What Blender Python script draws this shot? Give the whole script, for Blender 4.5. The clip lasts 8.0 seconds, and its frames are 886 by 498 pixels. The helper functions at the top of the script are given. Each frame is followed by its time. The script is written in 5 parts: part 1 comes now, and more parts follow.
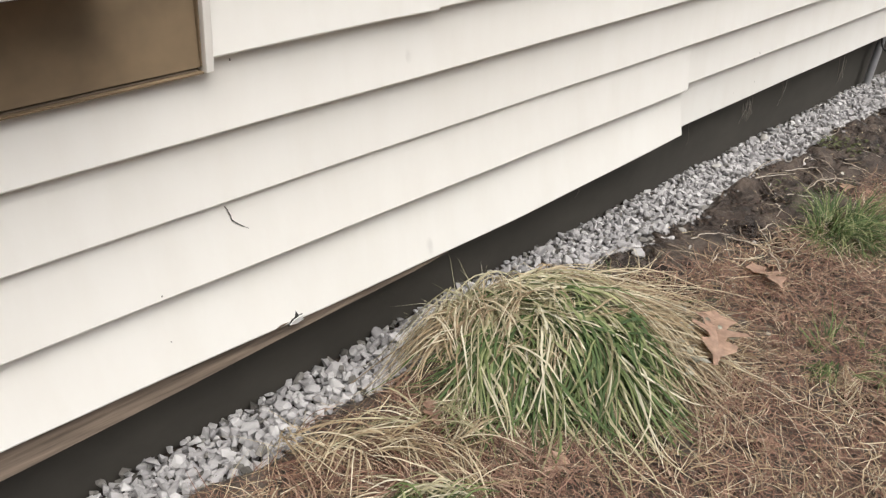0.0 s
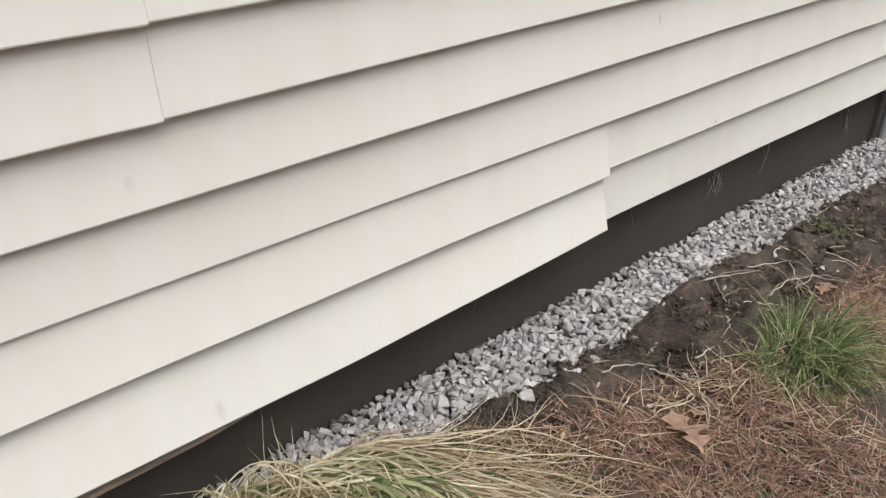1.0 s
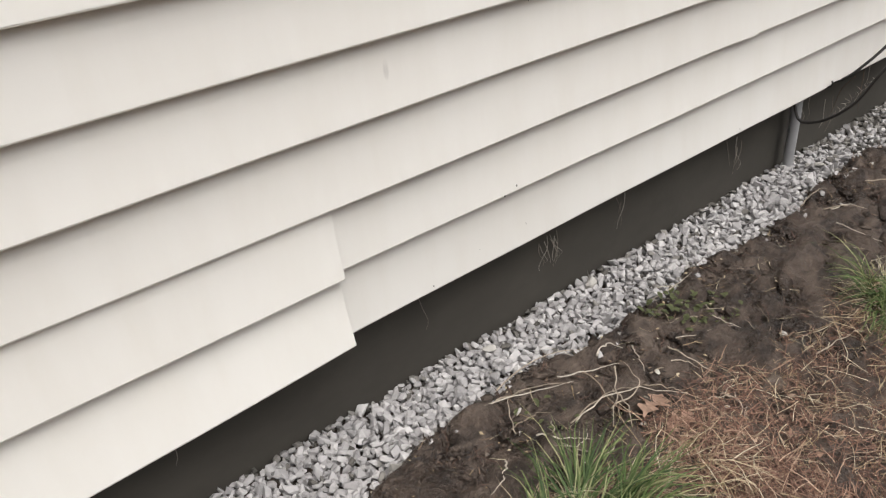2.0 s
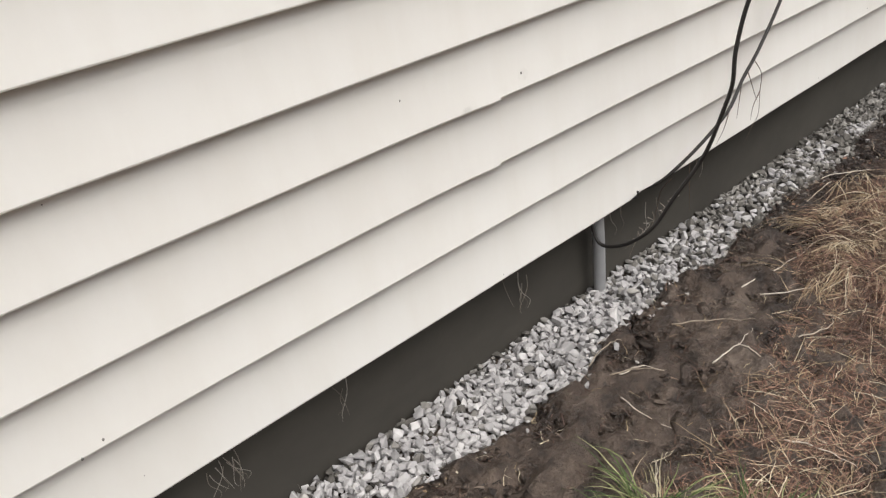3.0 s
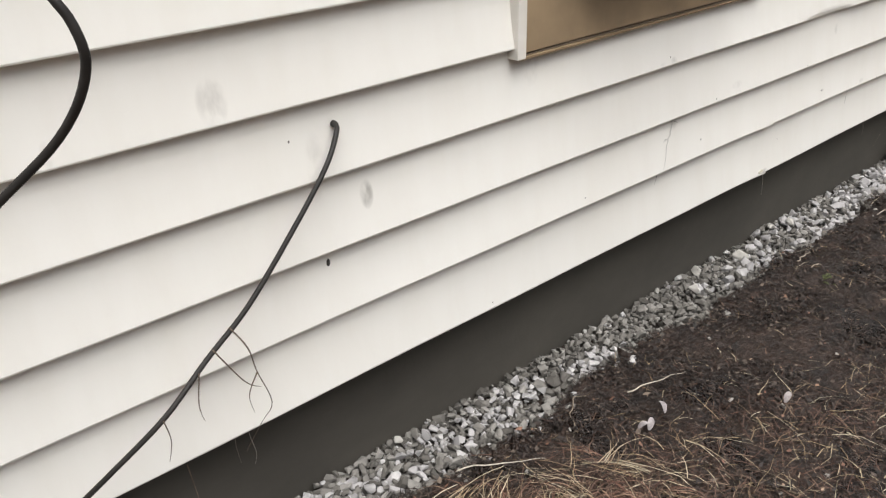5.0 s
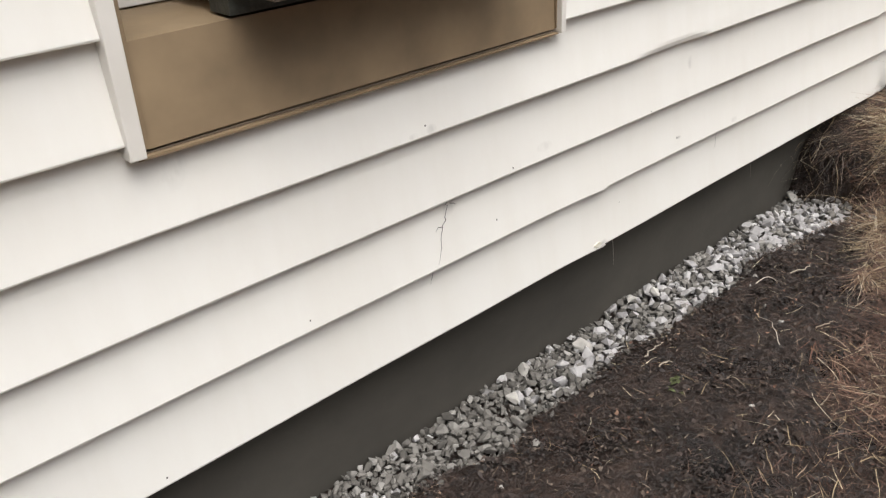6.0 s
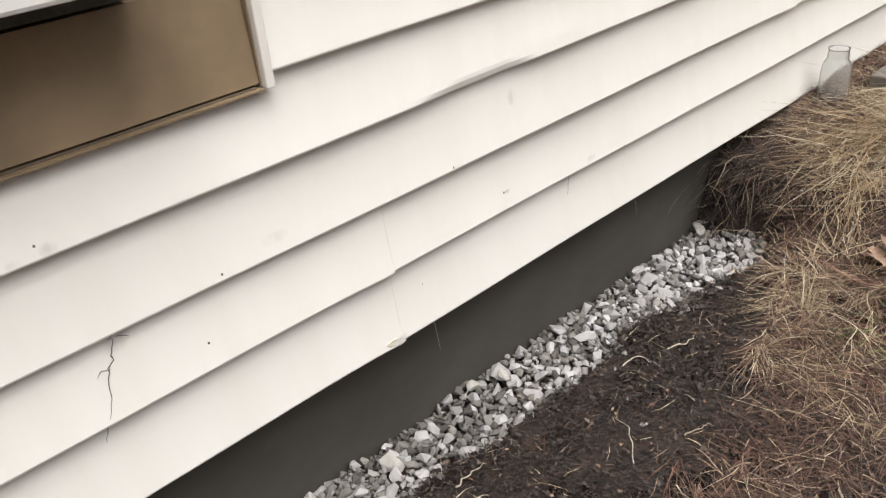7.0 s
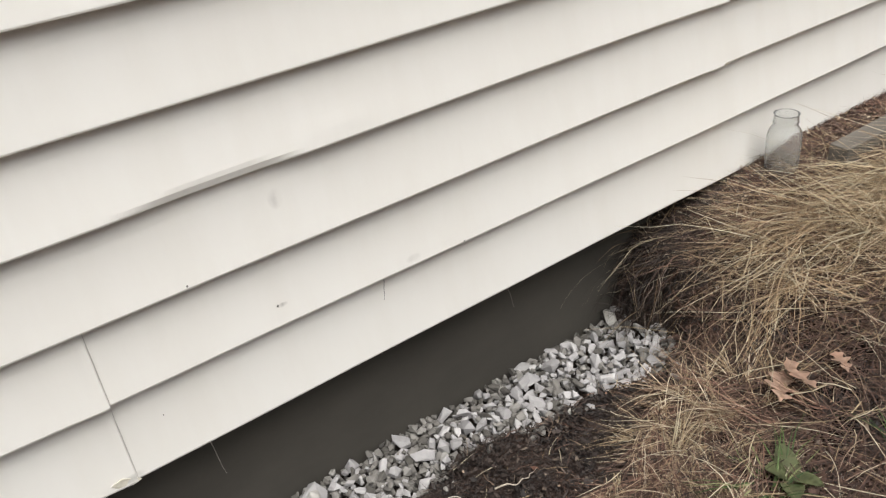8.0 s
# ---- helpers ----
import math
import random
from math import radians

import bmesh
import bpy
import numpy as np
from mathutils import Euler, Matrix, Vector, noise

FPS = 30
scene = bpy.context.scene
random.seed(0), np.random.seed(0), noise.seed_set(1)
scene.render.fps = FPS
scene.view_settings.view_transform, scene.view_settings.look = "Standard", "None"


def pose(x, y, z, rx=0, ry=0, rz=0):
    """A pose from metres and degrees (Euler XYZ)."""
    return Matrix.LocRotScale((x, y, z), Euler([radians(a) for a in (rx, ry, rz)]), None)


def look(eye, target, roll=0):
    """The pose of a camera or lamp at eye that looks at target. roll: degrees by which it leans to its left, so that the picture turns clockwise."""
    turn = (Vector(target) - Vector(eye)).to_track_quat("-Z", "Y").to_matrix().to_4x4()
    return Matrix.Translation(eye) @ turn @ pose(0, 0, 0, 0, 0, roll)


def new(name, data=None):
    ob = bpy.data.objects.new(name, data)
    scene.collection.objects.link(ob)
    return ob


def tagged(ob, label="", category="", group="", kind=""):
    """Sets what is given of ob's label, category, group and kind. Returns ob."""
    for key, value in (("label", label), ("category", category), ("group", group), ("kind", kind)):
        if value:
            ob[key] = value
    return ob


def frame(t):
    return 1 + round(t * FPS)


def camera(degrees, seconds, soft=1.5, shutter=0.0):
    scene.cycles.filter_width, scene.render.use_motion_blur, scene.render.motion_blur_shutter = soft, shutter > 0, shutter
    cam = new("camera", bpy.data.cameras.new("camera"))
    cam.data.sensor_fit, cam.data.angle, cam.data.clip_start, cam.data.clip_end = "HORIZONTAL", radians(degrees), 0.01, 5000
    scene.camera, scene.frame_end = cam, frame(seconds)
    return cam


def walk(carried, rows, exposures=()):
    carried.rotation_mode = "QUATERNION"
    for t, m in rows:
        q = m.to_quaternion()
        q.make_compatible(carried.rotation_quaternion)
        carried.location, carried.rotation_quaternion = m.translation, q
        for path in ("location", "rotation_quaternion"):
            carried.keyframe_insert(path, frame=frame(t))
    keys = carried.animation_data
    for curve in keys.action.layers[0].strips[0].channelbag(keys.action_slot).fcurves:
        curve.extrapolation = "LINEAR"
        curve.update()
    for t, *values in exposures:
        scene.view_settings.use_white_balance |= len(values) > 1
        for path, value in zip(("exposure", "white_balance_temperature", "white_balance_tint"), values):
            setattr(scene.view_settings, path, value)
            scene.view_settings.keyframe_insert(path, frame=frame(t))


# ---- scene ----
# camera and its walk: seconds, eye, euler degrees
cam = camera(55.18, 8.0, soft=1.3)
ROWS = [
    (0.0, -2.0232, -1.0538, 1.1886, 56.161, -5.118, -43.700),
    (0.5, -1.7189, -0.9963, 1.1835, 57.012, -2.964, -43.051),
    (1.0, -1.3708, -1.0168, 1.1679, 57.846, -1.916, -40.433),
    (1.2, -1.2370, -1.0371, 1.1466, 59.069, -0.923, -40.213),
    (2.3, -0.3678, -0.9686, 1.1226, 56.708, 1.013, -41.984),
    (2.5, -0.1941, -0.9765, 1.1299, 57.235, 1.332, -42.595),
    (3.0, 0.1769, -0.9391, 1.1426, 58.262, 2.616, -44.751),
    (3.5, 0.5277, -0.9606, 1.1084, 59.424, 2.304, -43.450),
    (4.0, 0.9292, -0.9631, 1.0803, 59.868, 1.679, -41.149),
    (4.5, 1.2636, -0.9789, 1.0884, 61.805, 1.300, -41.032),
    (5.0, 1.5909, -1.0234, 1.0782, 62.615, 1.260, -41.397),
    (5.2, 1.7471, -1.0183, 1.0614, 62.876, 1.782, -42.114),
    (6.3, 2.4759, -0.9442, 1.0580, 61.412, 2.652, -42.896),
    (6.5, 2.6056, -0.9314, 1.0494, 60.961, 3.074, -42.926),
    (7.0, 2.9232, -0.9127, 1.0309, 59.699, 4.504, -43.521),
    (7.5, 3.1995, -0.9868, 1.0389, 58.640, 4.883, -40.892),
    (8.0, 3.5101, -1.0081, 1.0460, 59.436, 5.716, -36.406),
]
walk(cam, [(t, pose(x, y, z, rx, ry, rz)) for t, x, y, z, rx, ry, rz in ROWS],
     exposures=[(0.0, 0.73, 6500, 10), (0.5, 0.65, 6500, 10), (1.0, 0.51, 6470, 10.3), (2.5, 0.61, 6480, 10.5), (3.5, 0.67, 6450, 9.7), (4.5, 0.71, 6400, 9.2), (5.2, 0.73, 6420, 9.4), (6.5, 0.81, 6480, 10.2), (7.0, 0.85, 6500, 10), (7.5, 0.79, 6480, 10), (8.0, 0.65, 6450, 9.0)])

# ---- light ----
SKY = 0.085
world = bpy.data.worlds.new("overcast_sky")
scene.world = world
world.use_nodes = True
wn, wl = world.node_tree.nodes, world.node_tree.links
sky = wn.new("ShaderNodeTexSky")
sky.sky_type, sky.sun_disc = "NISHITA", False
sky.sun_elevation, sky.sun_rotation = radians(64), radians(195)
sky.air_density, sky.dust_density, sky.ozone_density = 1.0, 6.0, 1.0
grey = wn.new("ShaderNodeHueSaturation")
grey.inputs["Saturation"].default_value = 0.35
wl.new(sky.outputs["Color"], grey.inputs["Color"])
wl.new(grey.outputs["Color"], wn["Background"].inputs["Color"])
wn["Background"].inputs["Strength"].default_value = SKY
sun_data = bpy.data.lights.new("sun", "SUN")
sun_data.energy, sun_data.angle, sun_data.color = 1.5, radians(50), (1.0, 0.985, 0.96)
sun = new("sun", sun_data)
sun.matrix_world = look((1.4, -4.0, 8.0), (2.2, 0.0, 0.3))

# ---- numbers of the plan ----
# lips of the siding courses above the gravel; then even courses of 5 inches
LIPS = [0.200, 0.334, 0.4555, 0.5825, 0.704, 0.834]
while len(LIPS) < 20:
    LIPS.append(LIPS[-1] + 0.127)
WALL_X = (-5.2, 8.6)
FOUND_Y = 0.075
rng = np.random.default_rng(7)


def smooth(a, b, v):
    t = np.clip((np.asarray(v, float) - a) / (b - a), 0, 1)
    return t * t * (3 - 2 * t)


def soil_z(x):
    return np.interp(x, [-3, -0.5, 1.5, 2.7, 3.9, 4.4], [0.10, 0.088, 0.050, 0.015, 0.0, 0.0])


def edge_y(x):
    """Outer edge of the gravel strip."""
    x = np.asarray(x, float)
    return (np.interp(x, [-2, -0.6, 0.2, 1.0, 1.7, 3.0, 4.1, 4.5, 4.62, 4.75], [-0.18, -0.20, -0.175, -0.175, -0.14, -0.115, -0.105, -0.16, -0.12, 0.10])
            + 0.014 * np.sin(9.3 * x) + 0.010 * np.sin(23.1 * x + 1))


def bank(x, y):
    near = 0.62 * smooth(4.58, 4.68, x - 0.012 * np.sin(40 * y)) + 0.38 * smooth(4.66, 4.95, x)
    far = smooth(4.30, 5.25, x)
    w = smooth(-0.28, -0.08, y)
    return 0.188 * (near * w + far * (1 - w)) + 0.03 * smooth(5, 6.5, x)


def gravel_z(x, y):
    e = edge_y(x)
    t = np.clip((FOUND_Y - y) / np.maximum(FOUND_Y - e, 0.02), 0, 1.3)
    low = np.interp(x, [-2.0, -1.3, -0.8], [-0.105, -0.090, -0.054])
    return low + (soil_z(x) - 0.022 - low) * t ** 1.3


def ground_z(x, y):
    x, y = np.asarray(x, float), np.asarray(y, float)
    e = edge_y(x)
    soil = soil_z(x) + bank(x, y) + 0.012 * np.sin(5.1 * x + 2.2 * y) * np.sin(4.3 * y + 1.3)
    trench = gravel_z(x, y) - 0.022
    w = smooth(-0.03, 0.03, y - e) * (1 - smooth(4.60, 4.70, x))
    return soil * (1 - w) + trench * w


# ---- materials ----
def nodes_of(name):
    m = bpy.data.materials.new(name)
    m.use_nodes = True
    return m, m.node_tree.nodes, m.node_tree.links, m.node_tree.nodes["Principled BSDF"]


def noise_node(n, l, scale, detail=4.0, rough=0.55, source=None, stretch=None):
    tex = n.new("ShaderNodeTexNoise")
    tex.inputs["Scale"].default_value, tex.inputs["Detail"].default_value, tex.inputs["Roughness"].default_value = scale, detail, rough
    if source is None:
        source = n.new("ShaderNodeNewGeometry").outputs["Position"]
    if stretch:
        mp = n.new("ShaderNodeMapping")
        mp.inputs["Scale"].default_value = stretch
        l.new(source, mp.inputs["Vector"])
        source = mp.outputs["Vector"]
    l.new(source, tex.inputs["Vector"])
    return tex.outputs["Fac"]


def ramp_node(n, l, fac, stops):
    r = n.new("ShaderNodeValToRGB")
    els = r.color_ramp.elements
    while len(els) < len(stops):
        els.new(0.5)
    for e, (p, c) in zip(els, stops):
        e.position, e.color = p, (*c, 1) if len(c) == 3 else c
    l.new(fac, r.inputs["Fac"])
    return r.outputs["Color"]


def mix_node(n, l, fac, a, b, blend="MIX"):
    m = n.new("ShaderNodeMix")
    m.data_type, m.blend_type = "RGBA", blend
    for value, socket in ((fac, m.inputs[0]), (a, m.inputs[6]), (b, m.inputs[7])):
        if isinstance(value, (int, float)):
            socket.default_value = value
        elif isinstance(value, tuple):
            socket.default_value = (*value, 1)
        else:
            l.new(value, socket)
    return m.outputs[2]


def math_node(n, l, op, a, b=0.0, c=0.0):
    m = n.new("ShaderNodeMath")
    m.operation = op
    for value, socket in zip((a, b, c), m.inputs):
        if isinstance(value, (int, float)):
            socket.default_value = value
        else:
            l.new(value, socket)
    return m.outputs[0]


def bump_node(n, l, height, strength, distance, bsdf):
    b = n.new("ShaderNodeBump")
    b.inputs["Strength"].default_value, b.inputs["Distance"].default_value = strength, distance
    l.new(height, b.inputs["Height"])
    l.new(b.outputs["Normal"], bsdf.inputs["Normal"])


def plain(name, dark, light, scale=30.0, rough=0.6, metal=0.0, bump=0.3, stretch=None, depth=0.002):
    m, n, l, bsdf = nodes_of(name)
    f = noise_node(n, l, scale, stretch=stretch)
    big = noise_node(n, l, scale * 0.12, 3, stretch=stretch)
    both = math_node(n, l, "MULTIPLY_ADD", f, 0.5, math_node(n, l, "MULTIPLY", big, 0.5))
    l.new(ramp_node(n, l, both, [(0.33, dark), (0.67, light)]), bsdf.inputs["Base Color"])
    bsdf.inputs["Roughness"].default_value, bsdf.inputs["Metallic"].default_value = rough, metal
    bump_node(n, l, f, bump, depth, bsdf)
    return m


def random_mat(name, stops, source="Random Per Island", rough=0.7, grain=60.0, bump=0.3, depth=0.001, shade=0.35, translucent=0.0):
    """Colour from a ramp by piece, with a grain over it."""
    m, n, l, bsdf = nodes_of(name)
    if source == "Object":
        fac = n.new("ShaderNodeObjectInfo").outputs["Random"]
    else:
        fac = n.new("ShaderNodeNewGeometry").outputs["Random Per Island"]
    col = ramp_node(n, l, fac, stops)
    g = noise_node(n, l, grain)
    tone = ramp_node(n, l, g, [(0.3, (1 - shade,) * 3), (0.7, (1.0, 1.0, 1.0))])
    col = mix_node(n, l, 1.0, col, tone, "MULTIPLY")
    l.new(col, bsdf.inputs["Base Color"])
    bsdf.inputs["Roughness"].default_value = rough
    if bump:
        bump_node(n, l, g, bump, depth, bsdf)
    if translucent:
        tr = n.new("ShaderNodeBsdfTranslucent")
        l.new(col, tr.inputs["Color"])
        mx = n.new("ShaderNodeMixShader")
        mx.inputs[0].default_value = translucent
        l.new(bsdf.outputs[0], mx.inputs[1])
        l.new(tr.outputs[0], mx.inputs[2])
        l.new(mx.outputs[0], n["Material Output"].inputs["Surface"])
    return m


# grey smudges on the siding: x, z, half width, half height, strength
SMUDGES = [
    (2.322, 0.529, 0.014, 0.026, 0.75), (2.077, 0.738, 0.024, 0.036, 0.42), (1.857, 0.722, 0.008, 0.020, 0.25), (1.317, 0.748, 0.009, 0.013, 0.55),
    (1.277, 0.608, 0.015, 0.012, 0.35), (1.131, 0.585, 0.022, 0.010, 0.3), (3.138, 0.592, 0.012, 0.010, 0.32), (3.100, 0.590, 0.012, 0.006, 0.18),
    (3.418, 0.480, 0.024, 0.010, 0.2), (3.176, 0.440, 0.022, 0.020, 0.3), (-0.959, 0.205, 0.012, 0.022, 0.22), (-1.024, 0.627, 0.010, 0.016, 0.20),
    (3.905, 0.530, 0.012, 0.016, 0.4), (3.878, 0.366, 0.010, 0.004, 0.8), (0.123, 0.651, 0.006, 0.018, 0.45), (4.110, 0.347, 0.016, 0.007, 0.25),
    (2.700, 0.665, 0.030, 0.040, 0.25), (3.605, 0.208, 0.018, 0.008, 0.5), (2.23, 0.60, 0.020, 0.060, 0.22),
]


def siding_material():
    m, n, l, bsdf = nodes_of("cream_vinyl")
    pos = n.new("ShaderNodeNewGeometry").outputs["Position"]
    broad = noise_node(n, l, 1.3, 3, source=pos)
    col = ramp_node(n, l, broad, [(0.3, (0.777, 0.756, 0.706)), (0.7, (0.812, 0.796, 0.750))])
    streak = noise_node(n, l, 14, 4, 0.6, source=pos, stretch=(1.0, 1.0, 0.16))
    col = mix_node(n, l, 1.0, col, ramp_node(n, l, streak, [(0.25, (0.965, 0.958, 0.945)), (0.6, (1, 1, 1))]), "MULTIPLY")
    sep = n.new("ShaderNodeSeparateXYZ")
    l.new(pos, sep.inputs[0])
    patch = noise_node(n, l, 38, 3, 0.55, source=pos, stretch=(1.0, 1.0, 0.5))
    total = None
    for x, z, a, b, s in SMUDGES:
        u = math_node(n, l, "DIVIDE", math_node(n, l, "SUBTRACT", sep.outputs[0], x), a)
        v = math_node(n, l, "DIVIDE", math_node(n, l, "SUBTRACT", sep.outputs[2], z), b)
        r2 = math_node(n, l, "ADD", math_node(n, l, "MULTIPLY", u, u), math_node(n, l, "MULTIPLY", v, v))
        spot = math_node(n, l, "MULTIPLY", math_node(n, l, "MAXIMUM", math_node(n, l, "SUBTRACT", 1.0, r2), 0.0), s * 1.6)
        total = spot if total is None else math_node(n, l, "ADD", total, spot)
    keep = math_node(n, l, "MULTIPLY", total, ramp_node(n, l, patch, [(0.38, (0.10, 0.10, 0.10)), (0.64, (0.9, 0.9, 0.9))]))
    col = mix_node(n, l, math_node(n, l, "MINIMUM", keep, 0.8), col, (0.33, 0.315, 0.28))
    l.new(col, bsdf.inputs["Base Color"])
    bsdf.inputs["Roughness"].default_value = 0.42
    bsdf.inputs["Specular IOR Level"].default_value = 0.5
    grain = noise_node(n, l, 55, 5, 0.6, source=pos, stretch=(0.12, 1, 1))
    bump_node(n, l, grain, 0.10, 0.0015, bsdf)
    return m


def foundation_material():
    m, n, l, bsdf = nodes_of("dark_parging")
    pos = n.new("ShaderNodeNewGeometry").outputs["Position"]
    a = noise_node(n, l, 3.0, 5, 0.6, source=pos, stretch=(1, 1, 1.6))
    col = ramp_node(n, l, a, [(0.3, (0.054, 0.0486, 0.0400)), (0.7, (0.079, 0.0712, 0.0585))])
    b = noise_node(n, l, 26, 5, 0.7, source=pos)
    col = mix_node(n, l, ramp_node(n, l, b, [(0.62, (0, 0, 0)), (0.8, (0.5, 0.5, 0.5))]), col, (0.085, 0.077, 0.065))
    l.new(col, bsdf.inputs["Base Color"])
    bsdf.inputs["Roughness"].default_value = 0.85
    bump_node(n, l, b, 0.25, 0.004, bsdf)
    return m


def soil_material():
    m, n, l, bsdf = nodes_of("damp_soil")
    pos = n.new("ShaderNodeNewGeometry").outputs["Position"]
    big = noise_node(n, l, 5.5, 5, 0.65, source=pos)
    fine = noise_node(n, l, 34, 6, 0.65, source=pos)
    col = ramp_node(n, l, big, [(0.34, (0.032, 0.022, 0.016)), (0.46, (0.070, 0.051, 0.039)), (0.58, (0.110, 0.084, 0.066)), (0.70, (0.160, 0.130, 0.106))])
    col = mix_node(n, l, 1.0, col, ramp_node(n, l, fine, [(0.3, (0.55, 0.52, 0.51)), (0.62, (1.12, 1.10, 1.08))]), "MULTIPLY")
    mid = noise_node(n, l, 15, 5, 0.6, source=pos, stretch=(1.0, 1.3, 1.0))
    col = mix_node(n, l, 1.0, col, ramp_node(n, l, mid, [(0.36, (0.36, 0.34, 0.33)), (0.47, (0.85, 0.83, 0.82)), (0.62, (1.12, 1.12, 1.12))]), "MULTIPLY")
    sep = n.new("ShaderNodeSeparateXYZ")
    l.new(pos, sep.inputs[0])
    # the stretch beyond the cables is a darker, crumbly loam
    loam = n.new("ShaderNodeMapRange")
    loam.inputs["From Min"].default_value, loam.inputs["From Max"].default_value = 1.9, 3.0
    l.new(math_node(n, l, "MULTIPLY_ADD", fine, 0.5, sep.outputs[0]), loam.inputs["Value"])
    ends = n.new("ShaderNodeMapRange")
    ends.inputs["From Min"].default_value, ends.inputs["From Max"].default_value = 5.05, 4.75
    l.new(sep.outputs[0], ends.inputs["Value"])
    col = mix_node(n, l, math_node(n, l, "MULTIPLY", loam.outputs[0], ends.outputs[0]), col, mix_node(n, l, 1.0, col, (0.36, 0.28, 0.25), "MULTIPLY"))
    # trodden brown thatch away from the house
    out = n.new("ShaderNodeMapRange")
    out.inputs["From Min"].default_value, out.inputs["From Max"].default_value = -0.75, -1.35
    l.new(math_node(n, l, "MULTIPLY_ADD", mid, 0.9, math_node(n, l, "ADD", sep.outputs[1], -0.45)), out.inputs["Value"])
    thatch = ramp_node(n, l, mid, [(0.3, (0.085, 0.052, 0.036)), (0.5, (0.17, 0.115, 0.078)), (0.7, (0.25, 0.185, 0.12))])
    col = mix_node(n, l, out.outputs[0], col, mix_node(n, l, 1.0, thatch, ramp_node(n, l, fine, [(0.3, (0.5, 0.5, 0.5)), (0.65, (1.1, 1.1, 1.1))]), "MULTIPLY"))
    l.new(col, bsdf.inputs["Base Color"])
    l.new(ramp_node(n, l, big, [(0.40, (0.26, 0.26, 0.26)), (0.60, (0.58, 0.58, 0.58))]), bsdf.inputs["Roughness"])
    crumbs = noise_node(n, l, 85, 4, 0.7, source=pos)
    bump_node(n, l, math_node(n, l, "MULTIPLY_ADD", crumbs, 0.5, fine), 1.0, 0.016, bsdf)
    return m


SIDING = siding_material()
PARGING = foundation_material()
SOIL = soil_material()
WOOD = plain("weathered_wood", (0.060, 0.045, 0.034), (0.30, 0.230, 0.172), 130, 0.8, bump=0.5, stretch=(0.06, 1, 1))
WHITE = plain("white_frame_paint", (0.66, 0.65, 0.62), (0.80, 0.79, 0.77), 14, 0.4, bump=0.08)
TRIM = plain("cream_trim", (0.70, 0.67, 0.61), (0.80, 0.77, 0.72), 12, 0.45, bump=0.08)
BROWN = plain("tan_metal_cladding", (0.120, 0.086, 0.052), (0.330, 0.240, 0.145), 7, 0.55, bump=0.10)
DARK_BROWN = plain("dark_sealant", (0.095, 0.072, 0.050), (0.16, 0.122, 0.086), 20, 0.6)
RUBBER = plain("black_cable_sheath", (0.009, 0.008, 0.007), (0.024, 0.020, 0.018), 60, 0.62, bump=0.35)
PVC = plain("grey_conduit", (0.27, 0.27, 0.275), (0.42, 0.42, 0.42), 16, 0.5, bump=0.1)
STEEL = plain("rusty_screw", (0.10, 0.07, 0.05), (0.30, 0.25, 0.21), 60, 0.5, 0.6)
CRACK = plain("crack_gap", (0.02, 0.018, 0.016), (0.05, 0.045, 0.04), 60, 0.9)
NAIL = plain("grey_nail_mark", (0.10, 0.092, 0.082), (0.24, 0.225, 0.205), 90, 0.8)
INSIDE = plain("dim_plaster", (0.30, 0.29, 0.27), (0.42, 0.41, 0.38), 6, 0.9)
ROOFING = plain("roof_felt", (0.05, 0.05, 0.05), (0.09, 0.085, 0.08), 20, 0.9)
SEAM_SHADE = plain("grey_seam_shadow", (0.42, 0.40, 0.37), (0.62, 0.60, 0.56), 60, 0.9)
PUTTY = plain("yellowed_putty", (0.60, 0.56, 0.46), (0.78, 0.74, 0.64), 90, 0.7)
PLANK = plain("grey_plank_wood", (0.075, 0.066, 0.055), (0.19, 0.17, 0.145), 18, 0.85, bump=0.5, stretch=(0.15, 1, 1))
VENT_AND_SHADE = plain("dark_mesh_and_rail_shade", (0.012, 0.014, 0.012), (0.06, 0.065, 0.055), 120, 0.5, bump=0.6)
STONE_STOPS = [(0.0, (0.34, 0.328, 0.322)), (0.25, (0.43, 0.414, 0.408)), (0.7, (0.50, 0.482, 0.475)), (1.0, (0.62, 0.60, 0.585))]
DUSTY_STOPS = [(0.0, (0.095, 0.087, 0.076)), (0.4, (0.18, 0.168, 0.15)), (0.8, (0.28, 0.264, 0.24)), (1.0, (0.38, 0.364, 0.335))]
STONES = random_mat("limestone_chips", STONE_STOPS, grain=45, bump=0.5, depth=0.004, shade=0.25, rough=0.85)
DUSTY_AND_GAP = random_mat("dusty_and_gap_chips", DUSTY_STOPS, grain=45, bump=0.5, depth=0.004, shade=0.3, rough=0.9)
STONE_ONE = random_mat("limestone_chip", STONE_STOPS, "Object", grain=45, bump=0.5, depth=0.004, shade=0.25, rough=0.85)
PALE_STONE = plain("pale_pebble", (0.32, 0.30, 0.27), (0.54, 0.52, 0.48), 40, 0.8, bump=0.4)
STRAW = random_mat("dry_straw", [(0.0, (0.25, 0.17, 0.10)), (0.35, (0.42, 0.32, 0.19)), (0.7, (0.58, 0.49, 0.33)), (1.0, (0.74, 0.67, 0.50))], bump=0, translucent=0.15)
GOLD = random_mat("golden_straw", [(0.0, (0.19, 0.12, 0.075)), (0.35, (0.40, 0.29, 0.18)), (0.75, (0.62, 0.49, 0.33)), (1.0, (0.84, 0.75, 0.57))], bump=0, translucent=0.15)
NEEDLES = random_mat("red_brown_litter", [(0.0, (0.105, 0.050, 0.034)), (0.4, (0.225, 0.118, 0.080)), (0.8, (0.34, 0.205, 0.14)), (1.0, (0.55, 0.41, 0.29))], bump=0)
